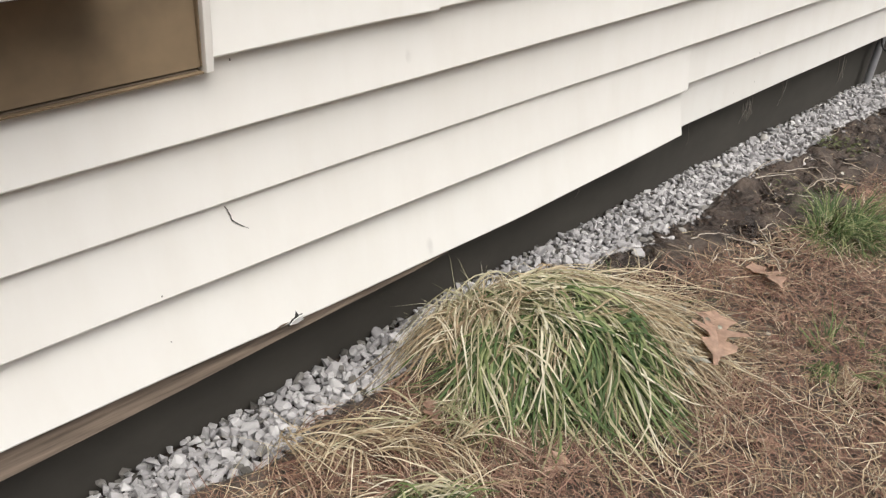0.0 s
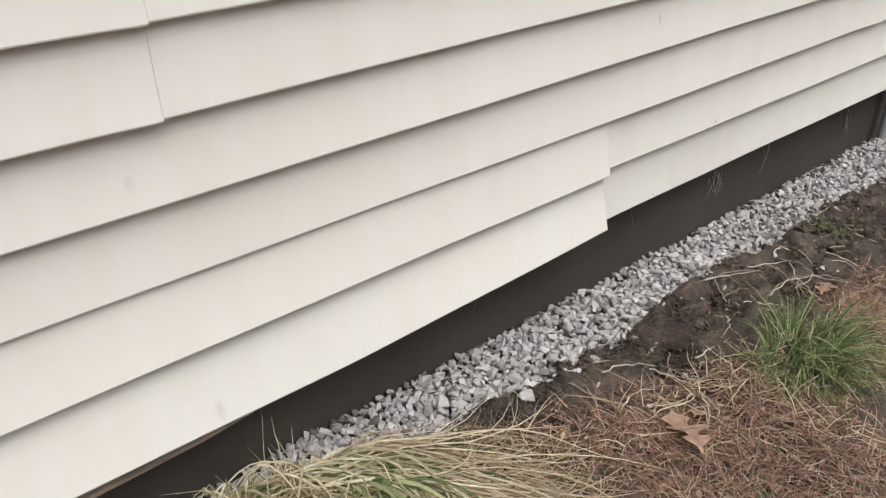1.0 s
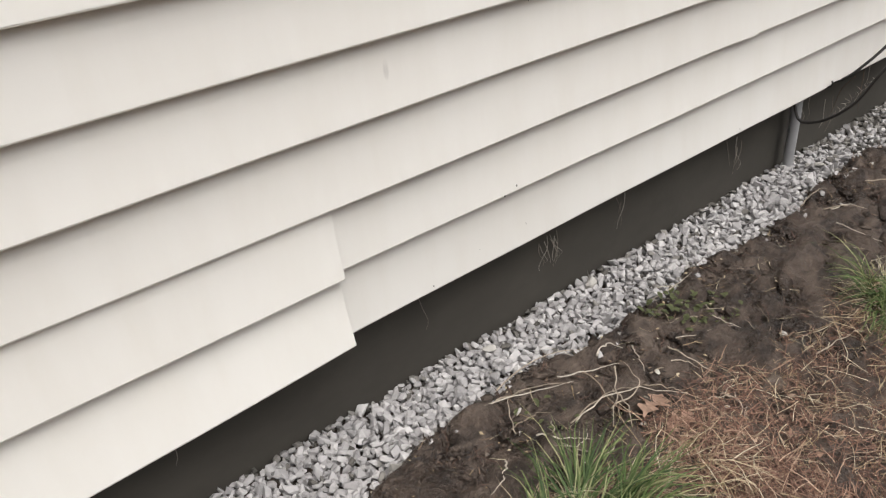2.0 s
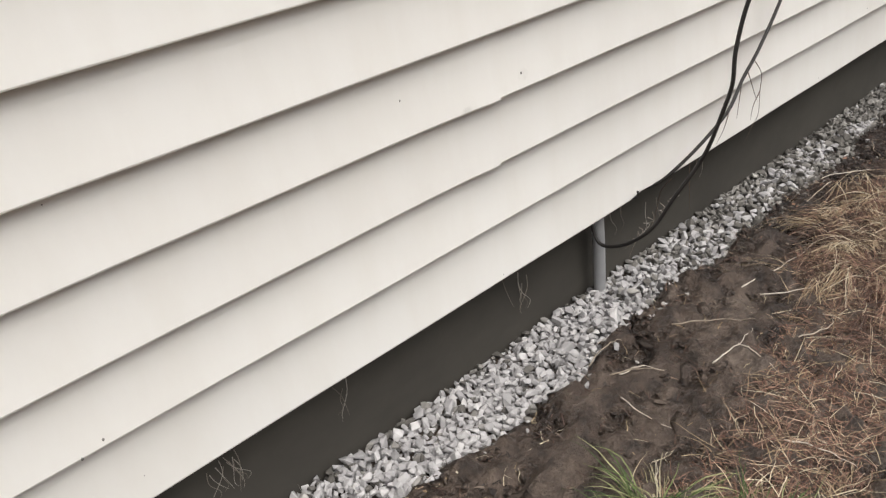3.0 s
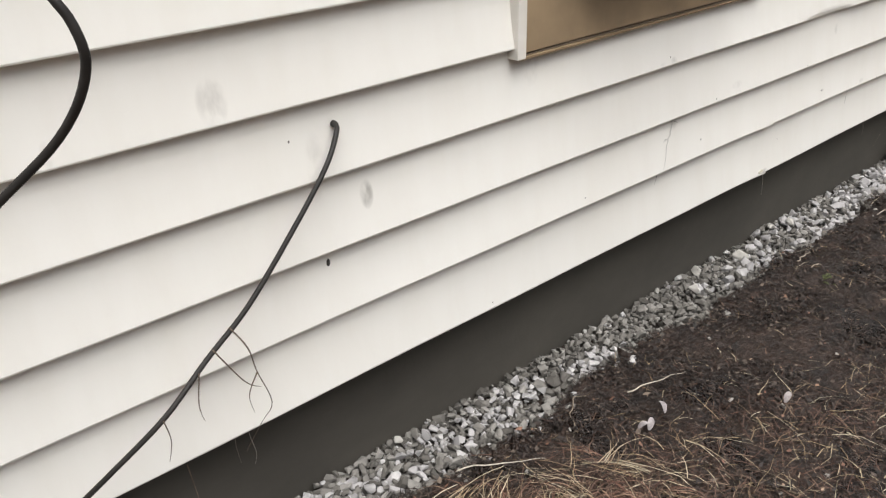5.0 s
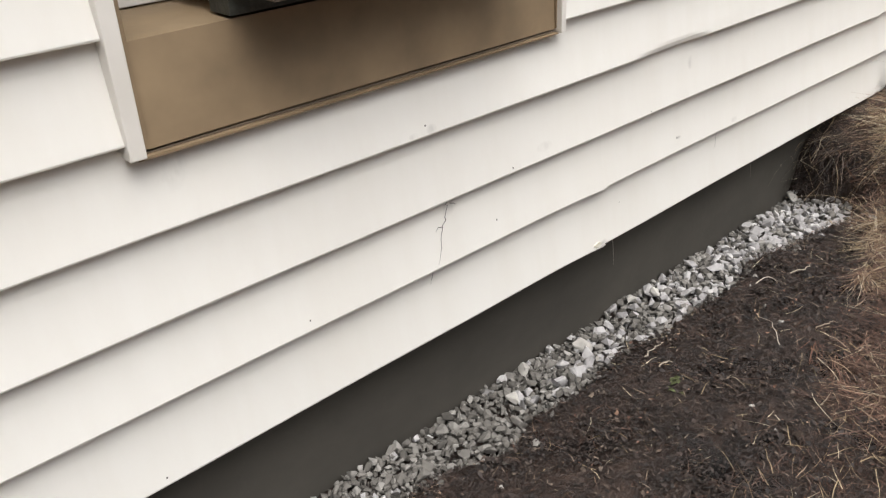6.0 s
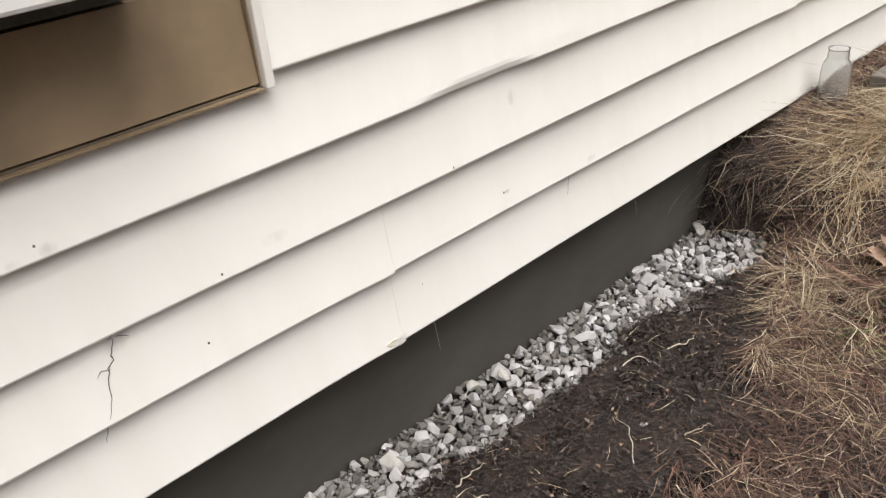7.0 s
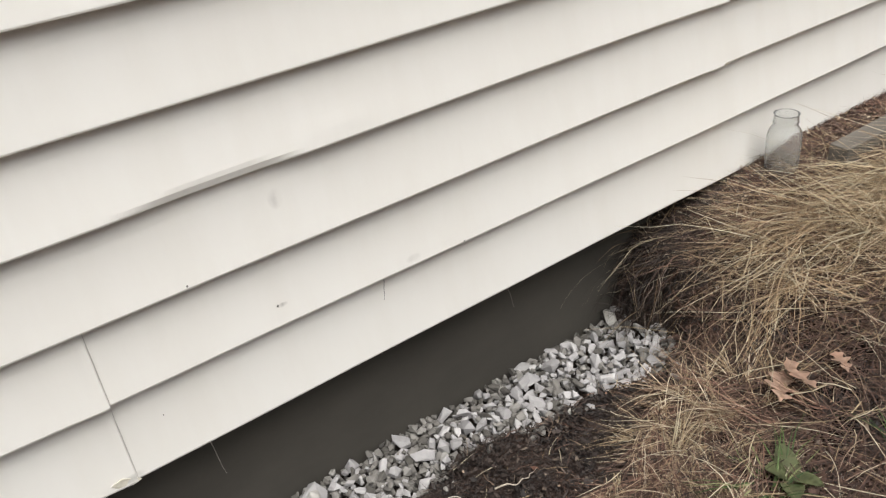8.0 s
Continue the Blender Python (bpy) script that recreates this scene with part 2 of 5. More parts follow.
BANK_GOLD = random_mat("bank_grass", [(0.0, (0.24, 0.150, 0.085)), (0.35, (0.50, 0.355, 0.21)), (0.75, (0.72, 0.565, 0.37)), (1.0, (0.90, 0.80, 0.60))], bump=0, translucent=0.2)
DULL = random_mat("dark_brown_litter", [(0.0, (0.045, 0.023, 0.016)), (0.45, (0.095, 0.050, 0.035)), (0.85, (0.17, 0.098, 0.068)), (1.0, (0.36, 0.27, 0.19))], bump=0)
GREEN = random_mat("green_blades", [(0.0, (0.045, 0.085, 0.026)), (0.4, (0.105, 0.165, 0.050)), (0.75, (0.21, 0.265, 0.095)), (1.0, (0.46, 0.46, 0.24))], bump=0, translucent=0.25)
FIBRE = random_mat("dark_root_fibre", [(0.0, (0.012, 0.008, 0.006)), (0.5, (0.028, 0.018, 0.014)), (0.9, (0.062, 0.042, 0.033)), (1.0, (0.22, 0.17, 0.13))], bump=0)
BLEACHED = random_mat("yellowing_blades", [(0.0, (0.22, 0.20, 0.105)), (0.35, (0.42, 0.385, 0.225)), (0.7, (0.62, 0.565, 0.38)), (1.0, (0.82, 0.77, 0.60))], bump=0, translucent=0.2)
LEAF = random_mat("dry_oak_leaf", [(0.0, (0.48, 0.31, 0.225)), (1.0, (0.66, 0.46, 0.345))], "Object", grain=70, bump=0.3, shade=0.3)
TWIG = random_mat("pale_twig", [(0.0, (0.28, 0.22, 0.16)), (0.5, (0.50, 0.43, 0.34)), (1.0, (0.66, 0.60, 0.51))], "Object", grain=80, bump=0.3)
ROOTLET = random_mat("hair_root", [(0.0, (0.16, 0.125, 0.10)), (0.5, (0.36, 0.31, 0.255)), (1.0, (0.58, 0.53, 0.46))], "Object", grain=80, bump=0)
PETAL = plain("white_petal", (0.55, 0.50, 0.50), (0.72, 0.68, 0.68), 30, 0.6, bump=0.1)
FLAKE = random_mat("pale_leaf_scrap", [(0.0, (0.36, 0.34, 0.26)), (1.0, (0.62, 0.60, 0.52))], "Object", grain=70, bump=0.3)
WEED = random_mat("broad_weed_leaf", [(0.0, (0.15, 0.18, 0.075)), (1.0, (0.33, 0.35, 0.18))], grain=60, bump=0.2, translucent=0.2)


def glass_material(name, tint, rough=0.02):
    m, n, l, bsdf = nodes_of(name)
    bsdf.inputs["Base Color"].default_value = (*tint, 1)
    bsdf.inputs["Transmission Weight"].default_value = 1.0
    bsdf.inputs["Roughness"].default_value, bsdf.inputs["IOR"].default_value = rough, 1.45
    return m


GLASS = glass_material("window_glass", (0.92, 0.95, 0.95))
JAR_GLASS = glass_material("dusty_jar_glass", (0.93, 0.94, 0.93), 0.07)
JAR_GLASS.node_tree.nodes["Principled BSDF"].inputs["IOR"].default_value = 1.36
JAR_GLASS.node_tree.nodes["Principled BSDF"].inputs["Transmission Weight"].default_value = 0.90


# ---- mesh helpers ----
def mesh_of(name, verts, faces, mat, shade=False):
    me = bpy.data.meshes.new(name)
    me.from_pydata([tuple(v) for v in verts], [], [tuple(f) for f in faces])
    me.materials.append(mat)
    if shade:
        me.polygons.foreach_set("use_smooth", [True] * len(me.polygons))
    me.update()
    return me


def part(name, bm, mat, parent=None, label="", shade=False):
    """A bmesh or a mesh as one object under a thing or a part."""
    if isinstance(bm, bmesh.types.BMesh):
        bmesh.ops.recalc_face_normals(bm, faces=bm.faces)
        me = bpy.data.meshes.new(name)
        bm.to_mesh(me)
        bm.free()
        me.materials.append(mat)
        if shade:
            me.polygons.foreach_set("use_smooth", [True] * len(me.polygons))
    else:
        me = bm
    ob = new(name, me)
    ob.parent = parent
    if label:
        tagged(ob, label)
    return ob


def box(bm, x0, x1, y0, y1, z0, z1, bevel=0.0):
    made = bmesh.ops.create_cube(bm, size=1.0, matrix=Matrix.LocRotScale(((x0 + x1) / 2, (y0 + y1) / 2, (z0 + z1) / 2), None, (x1 - x0, y1 - y0, z1 - z0)))
    if bevel:
        edges = list({e for v in made["verts"] for e in v.link_edges})
        bmesh.ops.bevel(bm, geom=edges, offset=bevel, segments=2, affect="EDGES", profile=0.5)
    return bm


def boxed(*args, bevel=0.0):
    return box(bmesh.new(), *args, bevel=bevel)


def empty(name, at=(0, 0, 0)):
    ob = new(name)
    ob.empty_display_size = 0.05
    ob.location = at
    return ob


def tube(name, points, radius, mat, parent=None, sides=8, steps=6, label="", taper=False, wobble=0.0):
    """A round rod along a smooth line through the points, as a mesh."""
    P = [Vector(p) for p in points]
    line = []
    for i in range(len(P) - 1):
        a, b, c, d = P[max(i - 1, 0)], P[i], P[i + 1], P[min(i + 2, len(P) - 1)]
        for j in range(steps):
            t = j / steps
            line.append(0.5 * ((2 * b) + (c - a) * t + (2 * a - 5 * b + 4 * c - d) * t * t + (3 * b - a - 3 * c + d) * t ** 3))
    line.append(P[-1])
    verts, faces = [], []
    up = Vector((0.31, 0.22, 0.93)).normalized()
    for i, p in enumerate(line):
        tan = (line[min(i + 1, len(line) - 1)] - line[max(i - 1, 0)]).normalized()
        u = (up - tan * up.dot(tan)).normalized()
        up = u
        v = tan.cross(u)
        r = radius * (1 - 0.75 * i / (len(line) - 1) if taper else 1.0) * (1 + wobble * math.sin(i * 2.1))
        for k in range(sides):
            a = 2 * math.pi * k / sides
            verts.append(p + u * (r * math.cos(a)) + v * (r * math.sin(a)))
    for i in range(len(line) - 1):
        for k in range(sides):
            a, b = i * sides + k, i * sides + (k + 1) % sides
            faces.append((a, b, b + sides, a + sides))
    faces.append(tuple(range(sides))[::-1])
    faces.append(tuple(range((len(line) - 1) * sides, len(line) * sides)))
    return part(name, mesh_of(name, verts, faces, mat, True), mat, parent, label)


def ribbons(roots, az, elev, length, width, droop, segs=5, curl=0.0, seed=0):
    """Many thin blades at once. Each leaves its root at a bearing and elevation and droops; returns vertices and faces."""
    r = np.random.default_rng(seed)
    N = len(roots)
    p = np.array(roots, float)
    el, a = np.array(elev, float), np.array(az, float)
    step = np.asarray(length, float) / segs
    twist = r.uniform(-0.5, 0.5, N)
    rows = []
    for i in range(segs + 1):
        w = np.asarray(width, float) * (1 - (i / segs) ** 1.6 * 0.9) * 0.5
        side = np.stack([-np.sin(a) * np.cos(twist), np.cos(a) * np.cos(twist), np.sin(twist)], 1)
        rows.append(p - side * w[:, None])
        rows.append(p + side * w[:, None])
        d = np.stack([np.cos(el) * np.cos(a), np.cos(el) * np.sin(a), np.sin(el)], 1)
        p = p + d * step[:, None]
        el = el - droop / segs
        a = a + r.normal(0, 1, N) * curl / segs
    V = np.stack(rows, 1)
    M = 2 * (segs + 1)
    base = (np.arange(N) * M)[:, None]
    F = np.concatenate([base + np.array([[2 * i, 2 * i + 1, 2 * i + 3, 2 * i + 2]]) for i in range(segs)], 0)
    return V.reshape(-1, 3), F


def settle(V, lift=0.002):
    """Keeps blades from sinking below the ground."""
    z = ground_z(V[:, 0], V[:, 1]) + lift
    V[:, 2] = np.maximum(V[:, 2], z)
    return V


def quads(name, V, F, mat, smooth_faces=False):
    me = bpy.data.meshes.new(name)
    me.vertices.add(len(V))
    me.vertices.foreach_set("co", np.asarray(V, np.float32).ravel())
    me.loops.add(F.size)
    me.loops.foreach_set("vertex_index", F.astype(np.int32).ravel())
    me.polygons.add(len(F))
    me.polygons.foreach_set("loop_start", np.arange(0, F.size, F.shape[1], dtype=np.int32))
    me.polygons.foreach_set("use_smooth", [smooth_faces] * len(F))
    me.update(calc_edges=True)
    me.materials.append(mat)
    return me


# ---- ground ----
def graded(lo, a, b, hi, fine):
    mid = np.arange(a, b + fine / 2, fine)
    out = np.cumsum(fine * 1.35 ** np.arange(1, 40))
    left, right = a - out, b + out
    return np.concatenate([[lo], left[left > lo][::-1], mid, right[right < hi], [hi]])


def build_ground():
    xs = graded(-90, -2.3, 6.0, 90, 0.0135)
    ys = graded(-90, -1.2, 0.10, 90, 0.0125)
    X, Y = np.meshgrid(xs, ys)
    Z = ground_z(X, Y)
    near = np.exp(-np.maximum(np.abs(X - 1.8) - 4, 0)) * np.exp(-np.maximum(-Y - 1.6, 0))
    rough = np.array([noise.fractal(Vector((x * 9, y * 9, 0.3)), 0.9, 2.1, 5) for x, y in zip(X.ravel(), Y.ravel())]).reshape(X.shape)
    lump = np.array([noise.noise(Vector((x * 34, y * 34, 4.1))) for x, y in zip(X.ravel(), Y.ravel())]).reshape(X.shape)
    clod = np.array([noise.noise(Vector((x * 60, y * 60, 7.7))) for x, y in zip(X.ravel(), Y.ravel())]).reshape(X.shape)
    tread = np.array([noise.noise(Vector((x * 17, y * 21, 9.2))) for x, y in zip(X.ravel(), Y.ravel())]).reshape(X.shape)
    mud = smooth(-0.4, 0.2, X) * (1 - smooth(1.9, 2.6, X)) * smooth(-0.03, 0.03, edge_y(X) - Y)
    Z = Z + near * (0.012 * rough + 0.008 * lump + 0.0055 * np.abs(clod)) + mud * (0.017 * np.clip(tread * 2.0, -0.8, 0.6) + 0.008 * lump + 0.007 * np.abs(rough))
    Z = np.where(Y > FOUND_Y + 0.02, np.minimum(Z, -0.02), Z)
    n = len(xs)
    i = np.arange(len(ys) - 1)[:, None] * n + np.arange(n - 1)[None, :]
    F = np.stack([i, i + 1, i + n + 1, i + n], -1).reshape(-1, 4)
    me = quads("ground", np.stack([X, Y, Z], -1).reshape(-1, 3), F, SOIL, True)
    tagged(new("ground", me), "damp brown garden soil beside the house", "ground", kind="structure")


build_ground()

# ---- unseen screen behind the walk, added to cut the low sky ----
def sky_screen():
    """Dark uneven ring opposite the house, added out of view to block low sky light."""
    r = random.Random(77)
    bm = bmesh.new()
    rows = []
    for i in range(121):
        a = math.radians(178 + 142 * i / 120)
        d = 13 + 1.2 * math.sin(i * 0.9) + r.uniform(-0.5, 0.5)
        x, y = 1.6 + d * math.cos(a), d * math.sin(a)
        h = 6.2 + 0.9 * math.sin(i * 0.37) + r.uniform(-0.6, 0.6)
        z = float(ground_z(x, y)) - 0.3
        u = Vector((math.cos(a), math.sin(a), 0))
        p = Vector((x, y, 0))
        rows.append([bm.verts.new(p + u * o + Vector((0, 0, q))) for o, q in ((-0.2, z), (-0.9, 1.2), (-0.5, 0.7 * h), (0.4, h), (1.4, 0.7 * h), (1.5, z))])
    for p, q in zip(rows, rows[1:]):
        for k in range(5):
            bm.faces.new((p[k], p[k + 1], q[k + 1], q[k]))
    return bm


tagged(part("backdrop", sky_screen(), plain("screen_dark", (0.018, 0.022, 0.012), (0.075, 0.070, 0.042), 1.6, 0.9, bump=0.8, depth=0.25)), "unseen dark screen added to block the low sky", "backdrop", kind="structure")

# ---- house: foundation, wall, siding, windows ----
WINDOWS = [(-2.235, -1.424, 0.690, 1.723), (2.647, 3.455, 0.690, 1.723)]
TOP = 2.62

foundation = tagged(new("foundation"), "dark grey parged concrete foundation wall above the gravel", "foundation wall", kind="structure")
part("parged_face", boxed(*WALL_X, FOUND_Y, FOUND_Y + 0.22, -0.6, 0.29), PARGING, foundation)

wall_south = tagged(new("wall_south"), "cream vinyl lap siding on the house wall, scuffed and cracked in places", "wall", kind="structure")


def sheathing():
    bm = bmesh.new()
    x = WALL_X[0]
    for x0, x1, z0, z1 in WINDOWS:
        box(bm, x, x0 + 0.012, 0.032, 0.16, 0.29, TOP)
        box(bm, x0 + 0.012, x1 - 0.012, 0.032, 0.16, 0.29, z0 - 0.004)
        box(bm, x0 + 0.012, x1 - 0.012, 0.032, 0.16, z1, TOP)
        x = x1 - 0.012
    box(bm, x, WALL_X[1], 0.032, 0.16, 0.29, TOP)
    return bm


part("sheathing", sheathing(), WOOD, wall_south)


def shell():
    bm = bmesh.new()
    box(bm, WALL_X[0], WALL_X[0] + 0.12, 0.165, 5.0, -0.1, TOP)
    box(bm, WALL_X[1] - 0.12, WALL_X[1], 0.165, 5.0, -0.1, TOP)
    box(bm, WALL_X[0], WALL_X[1], 5.0, 5.12, -0.1, TOP)
    return bm


tagged(part("wall_rest", shell(), TRIM), "plain outer walls that close the house", "wall", kind="structure")
tagged(part("floor", boxed(WALL_X[0] + 0.12, WALL_X[1] - 0.12, 0.30, 5.0, 0.20, 0.28), INSIDE), "plain floor inside the house", "floor", kind="structure")
tagged(part("ceiling", boxed(WALL_X[0], WALL_X[1], 0.03, 5.12, TOP, TOP + 0.10), INSIDE), "plain ceiling inside the house", "ceiling", kind="structure")
tagged(part("roof", boxed(WALL_X[0], WALL_X[1], 0.0, 5.15, TOP + 0.103, TOP + 0.20), ROOFING), "plain dark flat roof closing the house", "roof", kind="structure")

# wooden sill board that shows under the loose lowest course
bm = bmesh.new()
lower = [(-5.1, 0.110), (-1.820, 0.126), (-1.548, 0.135), (-1.311, 0.147), (-0.993, 0.158), (-0.90, 0.168)]
rows = []
for x, z in lower:
    rows.append([bm.verts.new(p) for p in ((x, -0.026, z), (x, -0.017, 0.172), (x, 0.030, 0.195), (x, 0.030, z + 0.004))])
for a, b in zip(rows, rows[1:]):
    for k in range(4):
        bm.faces.new((a[k], a[(k + 1) % 4], b[(k + 1) % 4], b[k]))
bm.faces.new(rows[0])
bm.faces.new(rows[-1][::-1])
part("sill_board", bm, WOOD, wall_south, "bare weathered brown sill board")
part("sill_rest", boxed(WALL_X[0], WALL_X[1], 0.034, FOUND_Y + 0.1, 0.20, 0.288), WOOD, wall_south)


def course_shift(row, side, x, k, s, end=99.0):
    """How far the skin of a panel stands off its true place: outward and down. s runs from the lip up."""
    dy = 0.0012 * math.sin(3.1 * x + 1.7 * k + row) * (1 - s) + 0.0006 * math.sin(11.3 * x + k)
    dz = 0.0012 * math.sin(1.9 * x + 2.3 * k)
    # the end of a panel rides over the next one
    lap = math.exp(-max(end - x, 0.0) / 0.07) if end < 90 else 0.0
    dy -= 0.0036 * lap
    dz -= 0.0022 * lap
    if row == 0 and side == "loose":
        # lowest left panel has sprung off its starter strip
        kick = np.interp(x, [-5, -1.8, -1.0, -0.3, 0.02], [0.036, 0.036, 0.036, 0.034, 0.030])
        sag = np.interp(x, [-5, -1.83, -1.2, -0.7, 0.0], [-0.010, -0.011, -0.021, -0.020, -0.001])
        dy -= 0.0 if k == 0 else 0.006
        dy -= (kick if k == 0 else 0.010) * (1 - s) + (0.010 if k == 0 else 0.0) * s
        dz += (sag if k == 0 else -0.007) * (1 - s)
    if row == 0 and k == 0 and abs(x - 1.70) < 0.12:
        dz += 0.005 * math.exp(-((x - 1.715) / 0.035) ** 2) * (1 - s)
        dy += 0.004 * math.exp(-((x - 1.715) / 0.035) ** 2) * (1 - s)
    if k == 3 and 3.5 < x < 4.3:
        # buckled lip
        b = smooth(3.66, 3.80, x) * (1 - smooth(3.88, 3.97, x))
        dy += 0.0048 * float(b) * max(0.0, 1 - s / (0.02 + 0.06 * float(b)))
        dy -= 0.0014 * math.exp(-((x - 4.02) / 0.05) ** 2) * math.exp(-((s - 0.2) / 0.15) ** 2)
    return dy, dz


def siding_panel(row, x0, x1, side="", end=99.0):
    """One double-course vinyl panel between two joints."""
    xs = np.unique(np.concatenate([np.arange(x0, x1, 0.05), np.arange(max(x0, 3.55), min(x1, 4.25), 0.008), [w + e for v in WINDOWS for w, e in ((v[0], 0.002), (v[0], 0.010), (v[1], -0.010), (v[1], -0.002)) if x0 < w + e < x1], [x1]]))
    verts, faces = [], []
    for c in (0, 1):
        k = 2 * row + c
        if k + 1 >= len(LIPS):
            continue
        z0, z1 = LIPS[k], LIPS[k + 1]
        prof = [(0.0157, z0 + 0.0015, 0.0), (0.0028, z0, 0.0), (0.0006, z0 + 0.0010, 0.0), (0.0, z0 + 0.0035, 0.0), *((0.0162 * (1 - (1 - s) ** 1.6), z0 + 0.0035 + s * (z1 - z0 - 0.0055), s) for s in (0.06, 0.12, 0.18, 0.26, 0.36, 0.48, 0.62, 0.8, 1.0)), (0.0164, z1 + 0.001, 1.0)]
        back = [(y + 0.0013, z + 0.0006, s) for y, z, s in prof[::-1]]
        loop = prof + back
        n, first = len(loop), len(verts)
        for x in xs:
            for y, z, s in loop:
                dy, dz = course_shift(row, side, x, k, s, end)
                if k == 3 and any(w[0] + 0.003 < x < w[1] - 0.003 for w in WINDOWS):
                    z = min(z, 0.688)
                verts.append((x, y + dy, z + dz))
        for i in range(len(xs) - 1):
            for j in range(n):
                a, b = first + i * n + j, first + i * n + (j + 1) % n
                faces.append((a, b, b + n, a + n))
        for j in range(len(prof) - 1):
            for e in (first, first + (len(xs) - 1) * n):
                faces.append((e + j, e + j + 1, e + n - 2 - j, e + n - 1 - j))
    me = mesh_of("siding_panel", verts, faces, SIDING)
    bm = bmesh.new()
    bm.from_mesh(me)
    bmesh.ops.recalc_face_normals(bm, faces=bm.faces)
    bm.to_mesh(me)
    bm.free()
    return part("siding_panel", me, SIDING, wall_south)


def row_joints(row):
    first = {0: 0.0, 1: 1.2105, 2: -0.969}.get(row, (0.9 + 1.37 * row) % 3.66)
    xs = [first - (0.012 if row else 0.0) + 3.66 * i for i in range(-4, 5)]
    if row == 0:
        xs = [x - 0.064 if x > 0.1 else x for x in xs]
    return [x for x in xs if WALL_X[0] + 0.1 < x < WALL_X[1] - 0.1]


for row in range(len(LIPS) // 2):
    zmid = LIPS[2 * row] + 0.03
    stops = [WALL_X[0]] + row_joints(row) + [WALL_X[1]]
    cuts = [w for w in WINDOWS if w[2] < zmid < w[3] - 0.02]
    for a, b in zip(stops, stops[1:]):
        spans = [(a, b)]
        for x0, x1, _, _ in cuts:
            nxt = []
            for s, e in spans:
                if e <= x0 or s >= x1:
                    nxt.append((s, e))
                else:
                    if s < x0 - 0.01:
                        nxt.append((s, x0 + 0.004))
                    if e > x1 + 0.01:
                        nxt.append((x1 - 0.004, e))
            spans = nxt
        for s, e in spans:
            joint = e in stops[1:-1]
            side = "loose" if row == 0 and b == 0.0 else ""
            siding_panel(row, s, e + (0.012 if joint and not side else 0.0), side, e if joint and not side else 99.0)


def mid_x(x0, x1):
    return (x0 + x1) / 2


def window_unit(name, x0, x1, z0, z1, label):
    win = tagged(new(name), label, "window", kind="structure")
    for s, a, b in (("l", x0, x0 + 0.022), ("r", x1 - 0.013, x1)):
        bm = boxed(a, b, -0.009, 0.034, z0 - 0.003, z1, bevel=0.002)
        part("side_trim", bm, TRIM, win)
    part("head_trim", boxed(x0 + 0.022, x1 - 0.013, -0.009, 0.034, z1 - 0.022, z1, bevel=0.002), TRIM, win)
    a, b = x0 + 0.031, x1 - 0.016
    bm = bmesh.new()
    sec = [(0.005, z0 + 0.004), (0.014, z0 + 0.134), (0.225, z0 + 0.137), (0.225, z0 - 0.004), (0.008, z0 + 0.002)]
    xs = np.linspace(a, b, 18)
    rings = []
    for x in xs:
        w = 0.0012 * math.sin(9 * x) + 0.0006 * math.sin(23 * x)
        rings.append([bm.verts.new((x, y + (w if i < 2 else 0), z)) for i, (y, z) in enumerate(sec)])
    for p, q in zip(rings, rings[1:]):
        for j in range(5):
            bm.faces.new((p[j], p[(j + 1) % 5], q[(j + 1) % 5], q[j]))
    bm.faces.new(rings[0])
    bm.faces.new(rings[-1][::-1])
    part("sill_cladding", bm, BROWN, win, "stained tan panel sloping under the sash")
    bm = boxed(x0 + 0.012, x1 - 0.014, -0.003, 0.016, z0 - 0.0060, z0 - 0.002)
    for v in bm.verts:
        if v.co.x > mid_x(x0, x1) and v.co.z < z0 - 0.005:
            v.co.z = z0 - 0.0040
    part("sill_flange", bm, BROWN, win, "thin tan flange over the siding")
    part("sealant_line", boxed(x0 + 0.024, x1 - 0.021, 0.0035, 0.02, z0 - 0.0012, z0 + 0.0006), DARK_BROWN, win)
    for p, q in ((x0 + 0.0225, a - 0.0005), (b + 0.0005, x1 - 0.0135)):
        part("cheek", boxed(p, q, 0.002, 0.225, z0 + 0.005, z1 - 0.023), BROWN, win)
    # fixed light: frame strips and pane
    mid = x0 + 0.195
    fixed = part("fixed_frame", box(box(boxed(a, mid + 0.02, 0.175, 0.207, z0 + 0.1385, z0 + 0.152, bevel=0.002), a, a + 0.03, 0.170, 0.205, z0 + 0.1525, z1 - 0.024), mid - 0.012, mid + 0.02, 0.170, 0.205, z0 + 0.1525, z1 - 0.024), WHITE, win, "white frame of the fixed light")
    part("pane", boxed(a + 0.03, mid - 0.012, 0.186, 0.190, z0 + 0.1525, z1 - 0.024), GLASS, fixed)
    far = x1 - 0.152
    fixed = part("fixed_frame", box(box(boxed(far - 0.02, b, 0.175, 0.207, z0 + 0.1385, z0 + 0.152, bevel=0.002), b - 0.03, b, 0.170, 0.205, z0 + 0.1525, z1 - 0.024), far - 0.02, far + 0.012, 0.170, 0.205, z0 + 0.1525, z1 - 0.024), WHITE, win, "white frame of the fixed light")
    part("pane", boxed(far + 0.012, b - 0.03, 0.186, 0.190, z0 + 0.1525, z1 - 0.024), GLASS, fixed)
    # sash that stands proud of the frame
    s0, s1, zb = x0 + 0.170, x1 - 0.150, z0 + 0.171
    sash = part("sash", box(boxed(s0, s1, -0.098, 0.168, zb, zb + 0.029, bevel=0.005), s0, s1, -0.040, 0.020, z1 - 0.07, z1 - 0.026, bevel=0.004), WHITE, win, "white sash standing proud of the frame")
